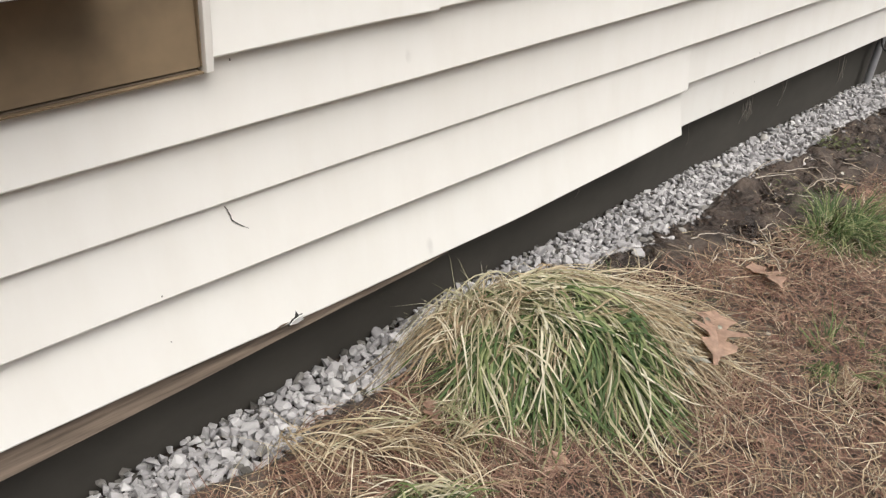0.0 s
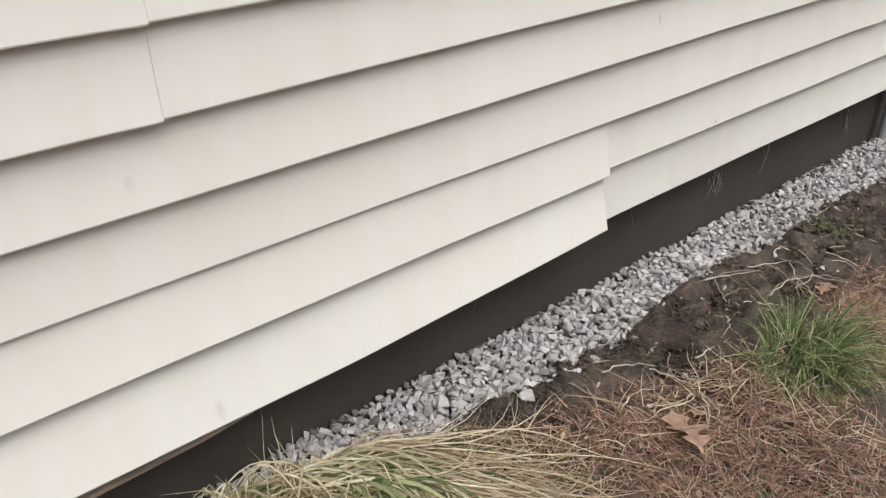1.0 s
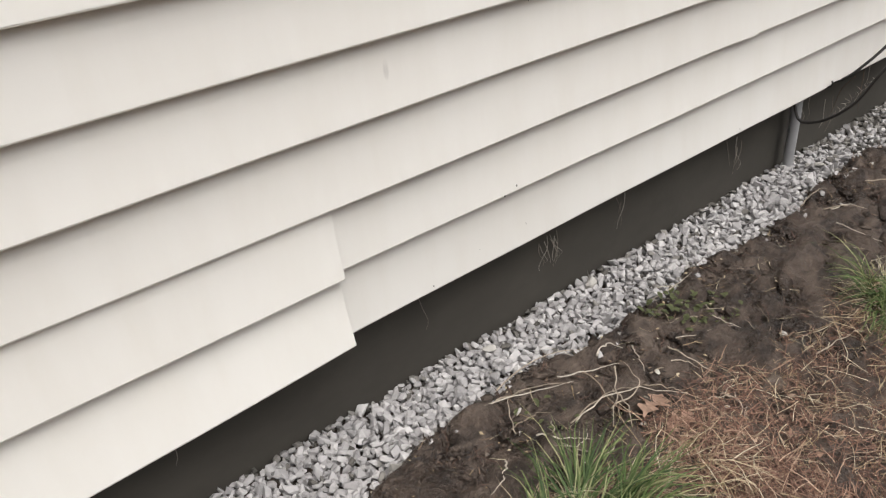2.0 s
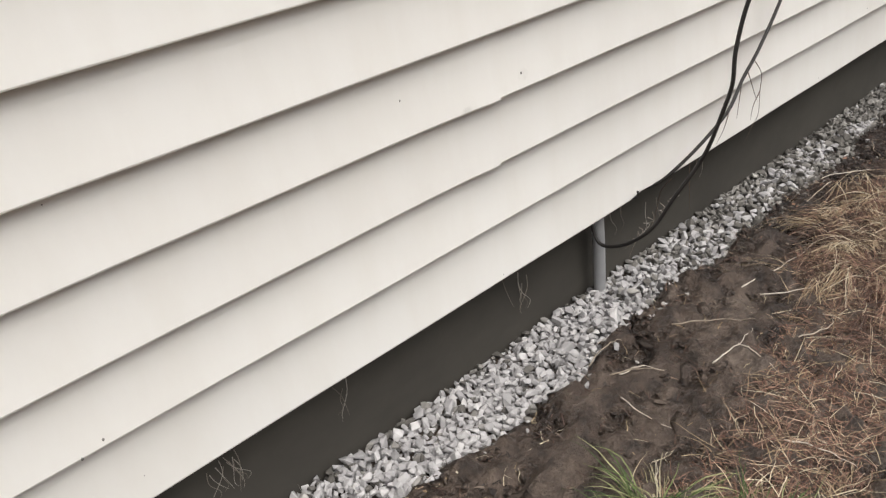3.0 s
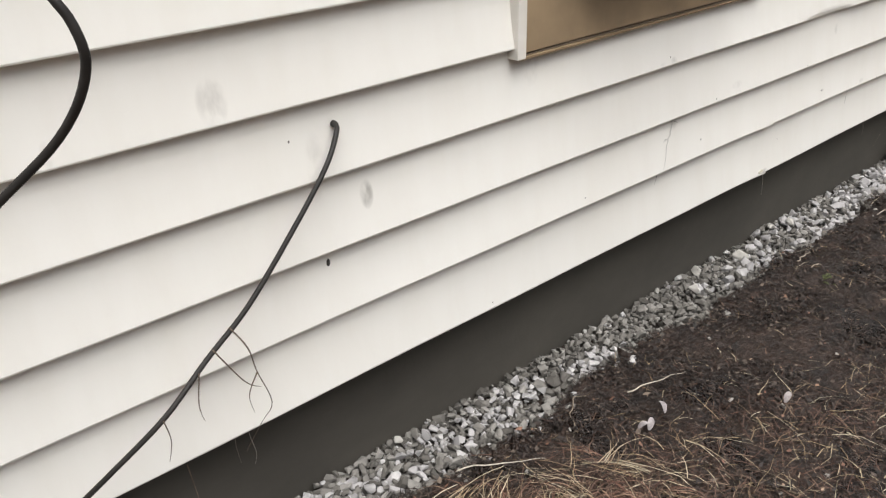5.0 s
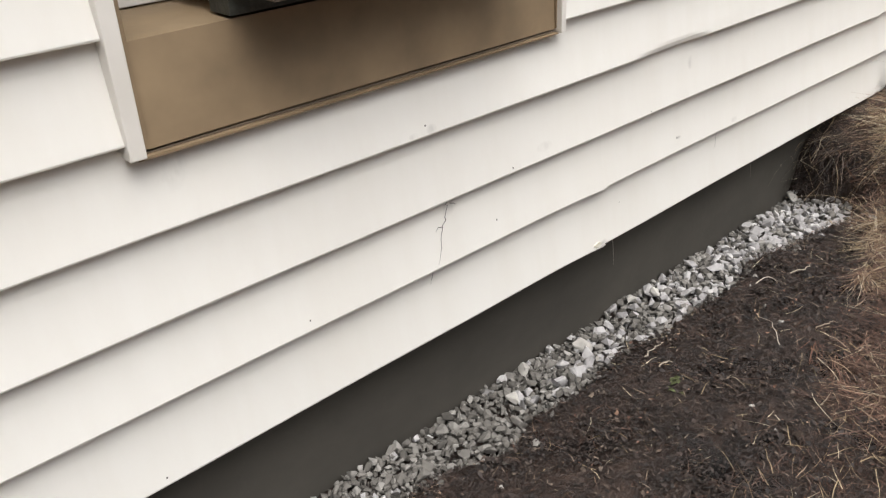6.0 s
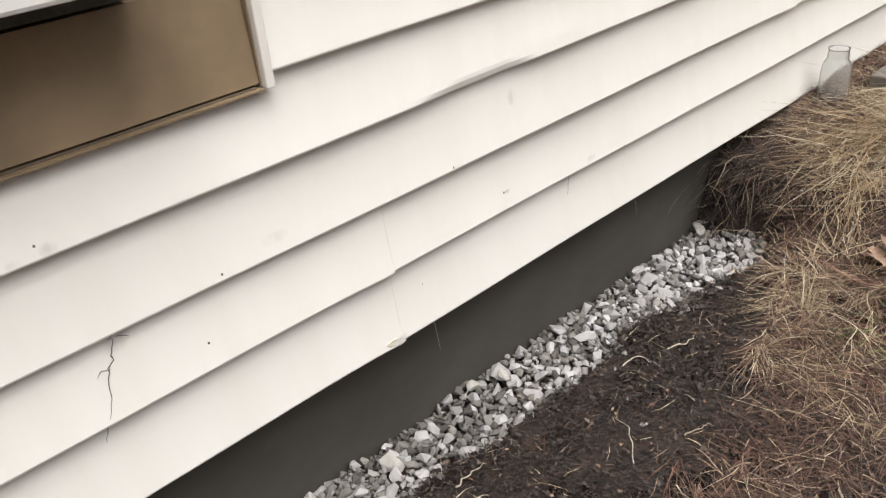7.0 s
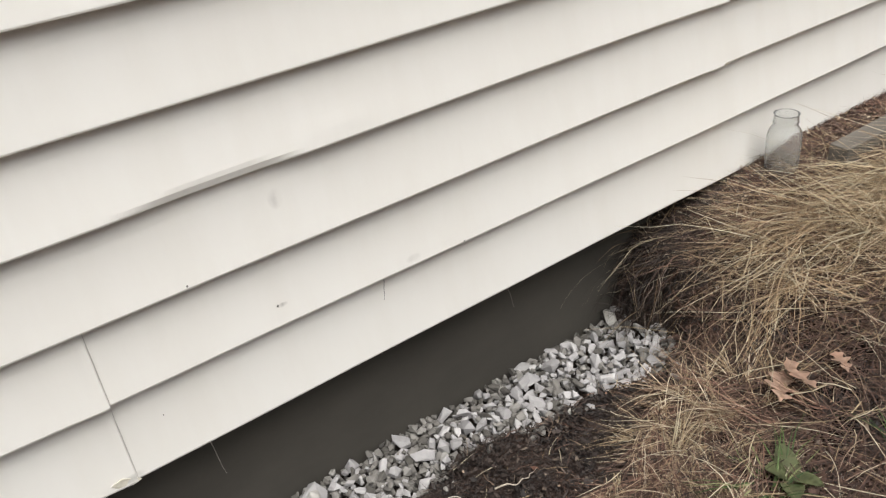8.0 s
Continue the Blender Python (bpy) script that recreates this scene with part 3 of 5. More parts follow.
    # near-black strip stands in for the shaded rail below the sash
    part("bottom_seal", boxed(s0 + 0.002, s1 - 0.002, 0.010, 0.060, z0 + 0.1385, zb - 0.0005), VENT_AND_SHADE, sash, "dark strip painted as the shade under the sash")
    for c, d in ((s0, s0 + 0.040), (s1 - 0.040, s1)):
        part("stile", boxed(c, d, -0.040, 0.020, zb + 0.0295, z1 - 0.0705, bevel=0.004), WHITE, sash)
    part("pane", boxed(s0 + 0.041, s1 - 0.041, -0.008, -0.003, zb + 0.030, z1 - 0.071), GLASS, sash)
    bm = bmesh.new()
    last = None
    for i, x in enumerate(np.linspace(s0 + 0.042, s1 - 0.042, 100)):
        y = -0.028 if i % 2 else -0.018
        now = [bm.verts.new(p) for p in ((x, y, zb + 0.031), (x, y, zb + 0.120), (x, y + 0.003, zb + 0.120), (x, y + 0.003, zb + 0.031))]
        if last:
            for k in range(4):
                bm.faces.new((last[k], last[(k + 1) % 4], now[(k + 1) % 4], now[k]))
        last = now
    part("vent_strip", bm, VENT_AND_SHADE, sash, "dark pleated mesh strip over the rail")
    bm = bmesh.new()
    bmesh.ops.create_cone(bm, cap_ends=True, segments=12, radius1=0.007, radius2=0.005, depth=0.006, matrix=pose(s0 + 0.014, -0.1005, zb + 0.013, 90, 0, 0))
    part("screw", bm, STEEL, sash, "rusty screw head")
    part("rust_stain", boxed(s0 + 0.004, s0 + 0.035, -0.0960, -0.040, zb - 0.0025, zb - 0.0002), STEEL, sash)
    part("backing", boxed(a, b, 0.216, 0.224, z0 + 0.139, z0 + 0.30), DARK_BROWN, win)
    return win


window_unit("window_1", *WINDOWS[0], "white window with a stained tan sill in cream siding")
window_unit("window_2", *WINDOWS[1], "white window with a stained tan sill and rusty screw")


# ---- damage on the siding ----
def on_skin(x, z, lift=0.0012):
    """A point just off the face of the siding."""
    k = max(i for i, v in enumerate(LIPS) if v <= z + 1e-6)
    s = (z - LIPS[k]) / (LIPS[k + 1] - LIPS[k])
    side = "loose" if k < 2 and x < 0.0 else ""
    dy, dz = course_shift(k // 2, side, x, k, s)
    return (x, 0.0162 * (1 - (1 - s) ** 1.6) + dy - lift, z)


def crack(name, pts, label, w=0.0016, mat=CRACK):
    verts, faces = [], []
    P = [Vector(on_skin(*p)) for p in pts]
    for i, p in enumerate(P):
        d = (P[min(i + 1, len(P) - 1)] - P[max(i - 1, 0)]).normalized()
        nrm = Vector((d.z, 0, -d.x))
        h = w * 0.5 * (0.25 + 0.75 * math.sin(math.pi * (0.15 + 0.8 * i / (len(P) - 1))))
        verts += [p + nrm * h, p - nrm * h]
    for i in range(len(P) - 1):
        faces.append((2 * i, 2 * i + 1, 2 * i + 3, 2 * i + 2))
    ob = part(name, mesh_of(name, verts, faces, mat), mat, wall_south)
    return ob


def zigzag(pts, n=14, amp=0.003, seed=0):
    r = random.Random(seed)
    out = []
    for (xa, za), (xb, zb) in zip(pts, pts[1:]):
        for i in range(n):
            t = i / n
            out.append((xa + (xb - xa) * t + r.uniform(-amp, amp), za + (zb - za) * t + r.uniform(-amp * 0.4, amp * 0.4)))
    return out + [pts[-1]]


crack("crack", zigzag([(-1.412, 0.446), (-1.400, 0.414), (-1.375, 0.394)], 5, 0.002, 1), "", 0.0018)
crack("crack", zigzag([(3.176, 0.449), (3.166, 0.418), (3.157, 0.398), (3.138, 0.345)], 7, 0.0045, 2), "", 0.0015)
crack("crack", zigzag([(3.138, 0.330), (3.128, 0.304)], 4, 0.001, 3), "", 0.001)
crack("crack", zigzag([(4.058, 0.330), (4.050, 0.288)], 4, 0.0006, 4), "", 0.001)
crack("crack", zigzag([(3.18, 0.443), (3.196, 0.436)], 3, 0.002, 5), "", 0.001)
crack("crack", zigzag([(3.160, 0.405), (3.150, 0.409), (3.143, 0.402)], 3, 0.001, 6), "", 0.0013)


def chip():
    """Star-shaped break in the lip of the loose course, with a lifted flake."""
    x, z = -1.300, 0.205
    star = [(-0.024, -0.010), (-0.014, 0.001), (-0.006, 0.003), (-0.001, 0.013), (0.003, 0.004), (0.012, 0.004), (0.008, -0.003), (0.013, -0.008)]
    verts = [on_skin(x + a, max(z + b, 0.2001), 0.0016) for a, b in star]
    verts = [(vx, vy, z + b - 0.018) for (vx, vy, vz), (a, b) in zip(verts, star)]
    part("broken_gap", mesh_of("broken_gap", verts, [tuple(range(len(verts)))], CRACK), CRACK, wall_south)
    flake = [(-0.021, -0.009), (-0.012, -0.001), (-0.003, 0.001), (0.001, 0.004), (0.008, 0.002), (0.007, -0.004), (0.011, -0.009), (-0.004, -0.013)]
    fv = []
    for a, b in flake:
        vx, vy, vz = on_skin(x + a, max(z + b, 0.2001), 0.004)
        fv.append((vx, vy - 0.004 * (b + 0.012) * 60, z + b - 0.0145))
    fv2 = [(a, b + 0.0013, c) for a, b, c in fv]
    n = len(fv)
    faces = [tuple(range(n)), tuple(range(2 * n - 1, n - 1, -1))] + [(i, (i + 1) % n, n + (i + 1) % n, n + i) for i in range(n)]
    part("flake", mesh_of("flake", fv + fv2, faces, WHITE), WHITE, wall_south)
    ragged = [(-0.062, -0.0235), (-0.05, -0.021), (-0.04, -0.0165), (-0.030, -0.0165), (-0.018, -0.018), (-0.03, -0.0205)]
    verts = [(x + a, on_skin(x + a, 0.2005, 0.0016)[1], z + b) for a, b in ragged]
    part("broken_gap", mesh_of("broken_gap", verts, [tuple(range(len(verts)))], WOOD), WOOD, wall_south)


chip()
# thin grey strips paint the shadow beside each lapped panel end
for row, x in ((0, 3.596), (1, 1.1985), (1, 4.8585), (2, -0.981)):
    for k in (2 * row, 2 * row + 1):
        crack("seam", [(x + 0.0135, LIPS[k] + f * (LIPS[k + 1] - LIPS[k])) for f in (0.03, 0.2, 0.4, 0.6, 0.8, 0.97)], "", 0.0012, SEAM_SHADE)

tab = [(3.572, 0.2125), (3.588, 0.2165), (3.606, 0.2075), (3.613, 0.2015), (3.600, 0.1985), (3.580, 0.2035)]
ring = [(x, on_skin(x, max(z, 0.2005), 0.0016)[1] - 0.0024 * (z > 0.21), z) for x, z in tab]
rim = [(x, y - 0.0016, z) for x, y, z in ring]
n = len(tab)
part("putty_tab", mesh_of("putty_tab", ring + rim, [tuple(range(n)), tuple(range(2 * n - 1, n - 1, -1))] + [(i, (i + 1) % n, n + (i + 1) % n, n + i) for i in range(n)], PUTTY), PUTTY, wall_south, "small yellowed chip stuck on the joint")

# small nail holes and specks
for x, z, r in ((-1.384, 0.690, 0.0022), (-1.542, 0.243, 0.0018), (-1.547, 0.337, 0.0022), (0.414, 0.346, 0.003), (0.381, 0.336, 0.003), (0.802, 0.332, 0.0028), (0.452, 0.244, 0.0013),
                (0.203, 0.211, 0.0022), (2.240, 0.432, 0.0052), (2.482, 0.331, 0.0030), (3.290, 0.374, 0.0026), (3.330, 0.465, 0.0024), (3.671, 0.276, 0.0014), (3.871, 0.367, 0.0026),
                (3.126, 0.601, 0.0024), (2.870, 0.354, 0.0022), (1.219, 0.212, 0.0018), (0.992, 0.646, 0.0022), (1.248, 0.762, 0.0014), (1.196, 0.644, 0.0014), (1.273, 0.612, 0.003),
                (2.60, 0.213, 0.002), (1.323, 0.750, 0.0026), (0.324, 0.237, 0.0011), (0.439, 0.691, 0.0014), (4.21, 0.337, 0.0018), (2.19, 0.652, 0.0024), (3.752, 0.461, 0.002)):
    cx, cy, cz = on_skin(x, z, 0.0006)
    bm = bmesh.new()
    bmesh.ops.create_icosphere(bm, subdivisions=1, radius=r, matrix=Matrix.Translation((cx, cy, cz)) @ Matrix.Diagonal((0.75, 0.35, 1.5 if r > 0.004 else 1.0, 1)))
    part("nail_mark", bm, CRACK if r > 0.004 else NAIL, wall_south)
# a pale dent
cx, cy, cz = on_skin(2.912, 0.515, -0.0005)
bm = bmesh.new()
bmesh.ops.create_icosphere(bm, subdivisions=2, radius=0.0028, matrix=Matrix.Translation((cx, cy + 0.0006, cz)) @ Matrix.Diagonal((1.4, 0.4, 0.7, 1)))
part("dent", bm, SIDING, wall_south, shade=True)

# ---- conduit and cables ----
tube("conduit", [(1.560, 0.036, 0.30), (1.575, 0.037, 0.19), (1.590, 0.037, 0.09), (1.612, 0.038, -0.09)], 0.0148, PVC, sides=16, steps=5)
tagged(bpy.data.objects["conduit"], "grey plastic conduit rising from the gravel along the foundation", "conduit")
tube("cable", [(1.66, 0.0, 1.62), (1.676, -0.135, 1.441), (1.643, -0.261, 1.149), (1.601, -0.289, 0.938), (1.579, -0.275, 0.792), (1.580, -0.249, 0.708), (1.568, -0.245, 0.626), (1.569, -0.247, 0.562),
               (1.574, -0.232, 0.498), (1.574, -0.216, 0.432), (1.572, -0.195, 0.375), (1.548, -0.166, 0.306), (1.537, -0.134, 0.232), (1.534, -0.085, 0.176), (1.537, -0.032, 0.142), (1.540, 0.006, 0.140),
               (1.546, 0.032, 0.185), (1.560, 0.052, 0.235)], 0.0041, RUBBER, sides=10)
tagged(bpy.data.objects["cable"], "thick black cable hanging down and wrapped round the conduit", "cable")
tube("looped_cable", [(1.655, 0.0, 1.50), (1.603, -0.168, 1.361), (1.465, -0.315, 1.160), (1.384, -0.372, 1.008), (1.367, -0.387, 0.919), (1.381, -0.381, 0.873), (1.420, -0.370, 0.831), (1.473, -0.376, 0.803), (1.540, -0.374, 0.786),
                      (1.600, -0.350, 0.768), (1.664, -0.335, 0.769), (1.720, -0.357, 0.820), (1.766, -0.391, 0.870), (1.784, -0.422, 0.918), (1.782, -0.428, 0.955), (1.764, -0.402, 1.006),
                      (1.717, -0.253, 1.205), (1.667, -0.103, 1.383), (1.665, 0.0, 1.46)], 0.0037, RUBBER, sides=10)
tagged(bpy.data.objects["looped_cable"], "thick black cable hanging in a loose loop off the siding", "cable")
tube("thin_cable", [(2.268, 0.008, 0.663), (2.259, -0.012, 0.657), (2.219, -0.034, 0.615), (2.141, -0.050, 0.541), (2.054, -0.059, 0.459), (1.976, -0.067, 0.407), (1.900, -0.080, 0.357),
                    (1.815, -0.064, 0.295), (1.760, -0.032, 0.237), (1.748, -0.004, 0.205), (1.743, 0.026, 0.190), (1.74, 0.055, 0.212)], 0.0041, RUBBER, sides=10)
tagged(bpy.data.objects["thin_cable"], "thin black cable from a hole in the siding", "cable")
tube("wire_clip", [(1.668, 0.006, 0.198), (1.668, -0.006, 0.204), (1.664, -0.010, 0.214), (1.668, -0.006, 0.219)], 0.0026, RUBBER, sides=8, steps=3)
tagged(bpy.data.objects["wire_clip"], "small black wire clip under the siding edge", "clip")
bm = bmesh.new()
bmesh.ops.create_cone(bm, cap_ends=True, segments=14, radius1=0.0052, radius2=0.0048, depth=0.008, matrix=pose(2.268, 0.006, 0.662, 90, 0, 0))
tagged(part("cable_grommet", bm, RUBBER), "dark hole where the thin cable enters the siding", "grommet")


DARK_ROOT = plain("dark_root", (0.05, 0.034, 0.024), (0.17, 0.125, 0.09), 40, 0.8)


def rootlet(pts, r=0.0009, mat=ROOTLET):
    ob = tube("hair_root", pts, r, mat, sides=4, steps=5, taper=True)
    tagged(ob, "thin dry root fibre clinging by the foundation", "root", "root fibres")


# root fibres on the foundation and hanging from the thin cable
FY = FOUND_Y - 0.006
R = random.Random(5)
for x, z, n in ((0.59, 0.085, 12), (0.845, 0.09, 3), (1.35, 0.06, 4), (1.31, 0.09, 2), (1.70, 0.10, 2), (1.85, 0.05, 2), (2.06, 0.12, 2), (3.70, 0.12, 1), (4.36, 0.13, 1), (0.20, 0.10, 1), (-0.30, 0.10, 1)):
    for _ in range(n):
        a = x + R.uniform(-0.03, 0.03)
        h = R.uniform(0.05, 0.10)
        d = R.uniform(-0.02, 0.03)
        rootlet([(a, FY, z + h * 0.5), (a + d * 0.4 + R.uniform(-0.006, 0.006), FY - 0.004, z + h * 0.15), (a + d + R.uniform(-0.01, 0.01), FY - 0.006, z - h * 0.25), (a + d * 1.1, FY - 0.003, z - h * 0.5)])
for pts in ([(2.016, -0.070, 0.446), (2.032, -0.085, 0.412), (2.041, -0.084, 0.367), (2.060, -0.080, 0.300), (2.040, -0.078, 0.272), (2.008, -0.080, 0.236)],
            [(2.041, -0.084, 0.365), (2.026, -0.080, 0.330), (2.032, -0.076, 0.292)], [(1.985, -0.075, 0.425), (2.020, -0.084, 0.360), (2.046, -0.080, 0.335)],
            [(1.960, -0.075, 0.398), (1.950, -0.080, 0.352), (1.955, -0.078, 0.320)], [(1.896, -0.085, 0.356), (1.904, -0.075, 0.312), (1.900, -0.063, 0.270)], [(1.955, 0.030, 0.170), (1.961, 0.024, 0.093), (1.964, 0.020, 0.032)],
            [(1.800, -0.012, 0.20), (1.83, 0.03, 0.14), (1.85, 0.05, 0.06), (1.84, 0.06, 0.0)]):
    rootlet(pts, 0.0013, DARK_ROOT)
for i in range(12):
    t = i / 11
    c = Vector((1.615, -0.125, 0.27)).lerp(Vector((1.575, -0.055, 0.150)), t)
    rootlet([c + Vector((R.uniform(-.012, .012), R.uniform(-.01, .01), 0.008)), c + Vector((R.uniform(-.012, .012), -0.009, 0)), c + Vector((R.uniform(-.03, .02), R.uniform(-.01, .02), -R.uniform(0.01, 0.05)))])


# ---- gravel ----
def stone_meshes(count, mat, name, points=24, seed=3, bevel=0.0):
    """Crushed stones: hulls of points thrown on a blunt box."""
    out = []
    r = np.random.default_rng(seed + points)
    for _ in range(count):
        bm = bmesh.new()
        d = r.normal(size=(points, 3))
        d = d / (np.abs(d) ** 3.2).sum(1)[:, None] ** (1 / 3.2) * r.uniform(0.72, 1.08, (points, 1))
        tilt = np.array(Euler(tuple(r.uniform(-0.5, 0.5, 3))).to_matrix())
        d = (d * np.array([1.0, r.uniform(0.66, 0.95), r.uniform(0.52, 0.80)])) @ tilt.T
        for p in d:
            bm.verts.new(p)
        hull = bmesh.ops.convex_hull(bm, input=bm.verts[:])
        bmesh.ops.delete(bm, geom=[v for v in set(hull["geom_interior"] + hull["geom_unused"]) if isinstance(v, bmesh.types.BMVert)], context="VERTS")
        if bevel:
            bmesh.ops.bevel(bm, geom=bm.edges[:], offset=bevel, segments=1, affect="EDGES", profile=0.5)
            bmesh.ops.triangulate(bm, faces=bm.faces[:])
        bmesh.ops.recalc_face_normals(bm, faces=bm.faces)
        me = bpy.data.meshes.new(name)
        bm.to_mesh(me)
        bm.free()
        me.materials.append(mat)
        out.append(me)
    return out


def arrays(me):
    V = np.empty(len(me.vertices) * 3, np.float32)
    me.vertices.foreach_get("co", V)
    F = np.empty(len(me.polygons) * 3, np.int32)
    me.polygons.foreach_get("vertices", F)
    return V.reshape(-1, 3), F.reshape(-1, 3)


gravel = tagged(new("gravel"), "strip of pale crushed limestone gravel along the foundation", "gravel", kind="stuff")
SINGLE = stone_meshes(12, STONE_ONE, "stone", 11) + stone_meshes(14, STONE_ONE, "stone", 15)
SHAPES = [arrays(m) for m in SINGLE]
COARSE = [arrays(m) for m in stone_meshes(8, STONES, "stone", 11, 5)]
heaps = {0: [[], [], 0], 1: [[], [], 0]}


def heap_up():
    """Stones dropped one by one on the trench floor: place, radius and whether each lies deep."""
    cell = 0.003
    gx, gy = np.arange(-2.35, 4.80, cell), np.arange(-0.30, FOUND_Y + 0.03, cell)
    GX, GY = np.meshgrid(gx, gy, indexing="ij")
    H = np.maximum(gravel_z(GX, GY) - 0.017, np.where(GY < edge_y(GX), ground_z(GX, GY), -9.0))
    H[GY > FOUND_Y - 0.002] = 0.5
    out = []
    for n in range(32000):
        x, y = rng.uniform(-2.25, 4.71), rng.uniform(-0.235, FOUND_Y - 0.006)
        if edge_y(x) - y + (0.020 + 0.030 * float(smooth(2.2, 2.9, x))) * noise.noise(Vector((x * 14, y * 14, 2.0))) > 0:
            continue
        r = 0.0082 * math.exp(rng.normal(0, 0.27 if x < 2.0 else 0.34)) * (1.22 if x < -0.9 else 1.0)
        if x > 2.3:
            r *= 0.68 if rng.random() < 0.6 else 0.98
        if x > 3.7 and rng.random() < 0.45:
            r *= 1.28
        r = min(r, 0.0150) if 1.5 < x < 3.3 else r
        c = 0.70 * r
        level = float(gravel_z(x, y)) + 0.001 + 0.006 * noise.noise(Vector((x * 22, y * 22, 5.0)))
        best = None
        for _ in range(4):
            px, py = x + rng.normal(0, 0.006), min(y + rng.normal(0, 0.006), FOUND_Y - 0.004 - 0.8 * r)
            i0, j0, w = int((px - r - gx[0]) / cell), int((py - r - gy[0]) / cell), int(2 * r / cell) + 2
            sub = (slice(max(i0, 0), i0 + w), slice(max(j0, 0), j0 + w))
            d2 = ((GX[sub] - px) ** 2 + (GY[sub] - py) ** 2) / (r * r)
            cap = c * np.sqrt(np.clip(1 - d2, 0, 1))
            inside = d2 < 0.8
            if not inside.any():
                continue
            z = float((H[sub] + cap)[inside].max())
            if best is None or z < best[0]:
                best = (z, px, py, sub, cap, inside)
        if best is None:
            continue
        z, px, py, sub, cap, inside = best
        z -= 0.42 * c
        if z > level + 0.35 * r:
            continue
        H[sub] = np.where(inside, np.maximum(H[sub], z + cap), H[sub])
        out.append((px, py, z, r, z < level - 0.010))
    # strays kicked out on to the soil
    for _ in range(420):
        x = rng.uniform(-0.7, 4.6)
        y = float(edge_y(x)) - 0.055 * rng.random() ** 2.2 + 0.01
        r = 0.0066 * math.exp(rng.normal(0, 0.3))
        out.append((x, y, float(ground_z(x, y)) + 0.25 * r, r, False))
    return out


singles = 0
for px, py, z, size, deep in heap_up():
    rot = Euler((rng.normal(0, 0.40), rng.normal(0, 0.40), rng.uniform(0, 6.283))).to_matrix()
    shape = int(rng.integers(len(SHAPES)))
    stretch = np.array([rng.uniform(1.0, 1.28), rng.uniform(0.86, 1.08), rng.uniform(0.86, 1.08)]) * size * 1.12
    # soiled stones: few by the cables, patches of them further on, and those by the wall
    patch = noise.noise(Vector((px * 5.5, py * 9.0, 1.0))) + 0.5 * noise.noise(Vector((px * 15, py * 15, 6.0)))
    far = float(smooth(1.5, 2.2, px)) * (1 - 0.45 * float(smooth(3.85, 4.2, px))) * (1 + 0.55 * math.exp(-((px - 3.45) / 0.50) ** 2))
    # deep stones go dark more often, which paints shade into the gaps
    dusty = 0.04 + 0.35 * float(smooth(0.035, 0.065, py)) + far * (0.60 + 0.28 * float(smooth(2.8, 3.2, px)) + 0.85 * patch) + ((0.10 + 0.25 * far) if deep else 0.0) + 0.25 * (edge_y(px) + 0.015 > py)
    soiled_or_low = rng.random() < dusty and not (px > 3.3 and size > 0.0120)
    if not deep and singles < 300 and 0.5 < px < 1.75 and py < 0.055 and not soiled_or_low and rng.random() < 0.35:
        ob = new("stone", SINGLE[shape])
        ob.parent = gravel
        ob.matrix_basis = Matrix.LocRotScale((px, py, z), rot, tuple(stretch))
        singles += 1
        continue
    V, F = COARSE[shape % 8] if deep else SHAPES[shape]
    heap = heaps[int(soiled_or_low)]
    heap[0].append((V * stretch) @ np.array(rot.transposed()) + np.array([px, py, z]))
    heap[1].append(F + heap[2])
    heap[2] += len(V)
for key, name, mat, label in ((0, "loose_stones", STONES, "mass of loose pale gravel chips"), (1, "dusty_stones", DUSTY_AND_GAP, "mass of dusty grey gravel chips, low ones darkened as gap shade")):
    part(name, quads(name, np.concatenate(heaps[key][0]), np.concatenate(heaps[key][1]), mat), mat, gravel)
    tagged(gravel.children[-1], label, kind="stuff")

# larger pale stones that stand out
for x, y, s in ((3.548, 0.0, 0.027), (4.60, 0.045, 0.024), (3.40, 0.04, 0.020), (3.80, 0.05, 0.020), (2.385, 0.05, 0.014), (0.70, 0.02, 0.024), (0.35, 0.0, 0.020), (1.60, -0.06, 0.018), (3.30, -0.02, 0.02), (3.86, 0.02, 0.018)):
    ob = new("stone", stone_meshes(1, PALE_STONE, "stone", 18, int(x * 100), 0.07)[0])
    ob.matrix_basis = Matrix.LocRotScale((x, y, float(gravel_z(x, y)) + 0.012), Euler((0.3 * s * 90, 0.4, x * 5)).to_matrix(), (s, s * 0.9, s * 0.8))
    ob.parent = gravel


# ---- litter, straw, grass ----
def thatch_edge(x):
    return np.interp(x, [-3, -0.6, -0.2, 0.1, 0.5, 0.7, 0.9, 1.2, 1.35, 1.6, 1.8, 2.2, 2.5, 2.8, 3.1, 3.6, 3.8, 4.05, 4.25, 4.45, 4.6, 4.8, 5.1],
                     [-0.20, -0.24, -0.36, -0.42, -0.38, -0.42, -0.44, -0.47, -0.44, -0.40, -0.34, -0.24, -0.22, -0.33, -0.46, -0.50, -0.42, -0.36, -0.30, -0.18, -0.10, -0.03, 0.06])


def scatter(n, x0, x1, seed, soft=0.07, y0=-1.5, keep=1.0, bare=False):
    r = np.random.default_rng(seed)
    # denser towards the house, where the camera looks
    x = r.uniform(x0, x1, n)
    y = 0.08 - (0.08 - y0) * r.uniform(0, 1, n) ** 1.5
    p = np.clip((thatch_edge(x) - y) / soft + 0.15, 0, 1) * keep
    if bare:
        p = (y < edge_y(x) + 0.03 * r.uniform(-1, 1, n) ** 3) * keep
    ok = r.uniform(0, 1, n) < p
    return x[ok], y[ok], r


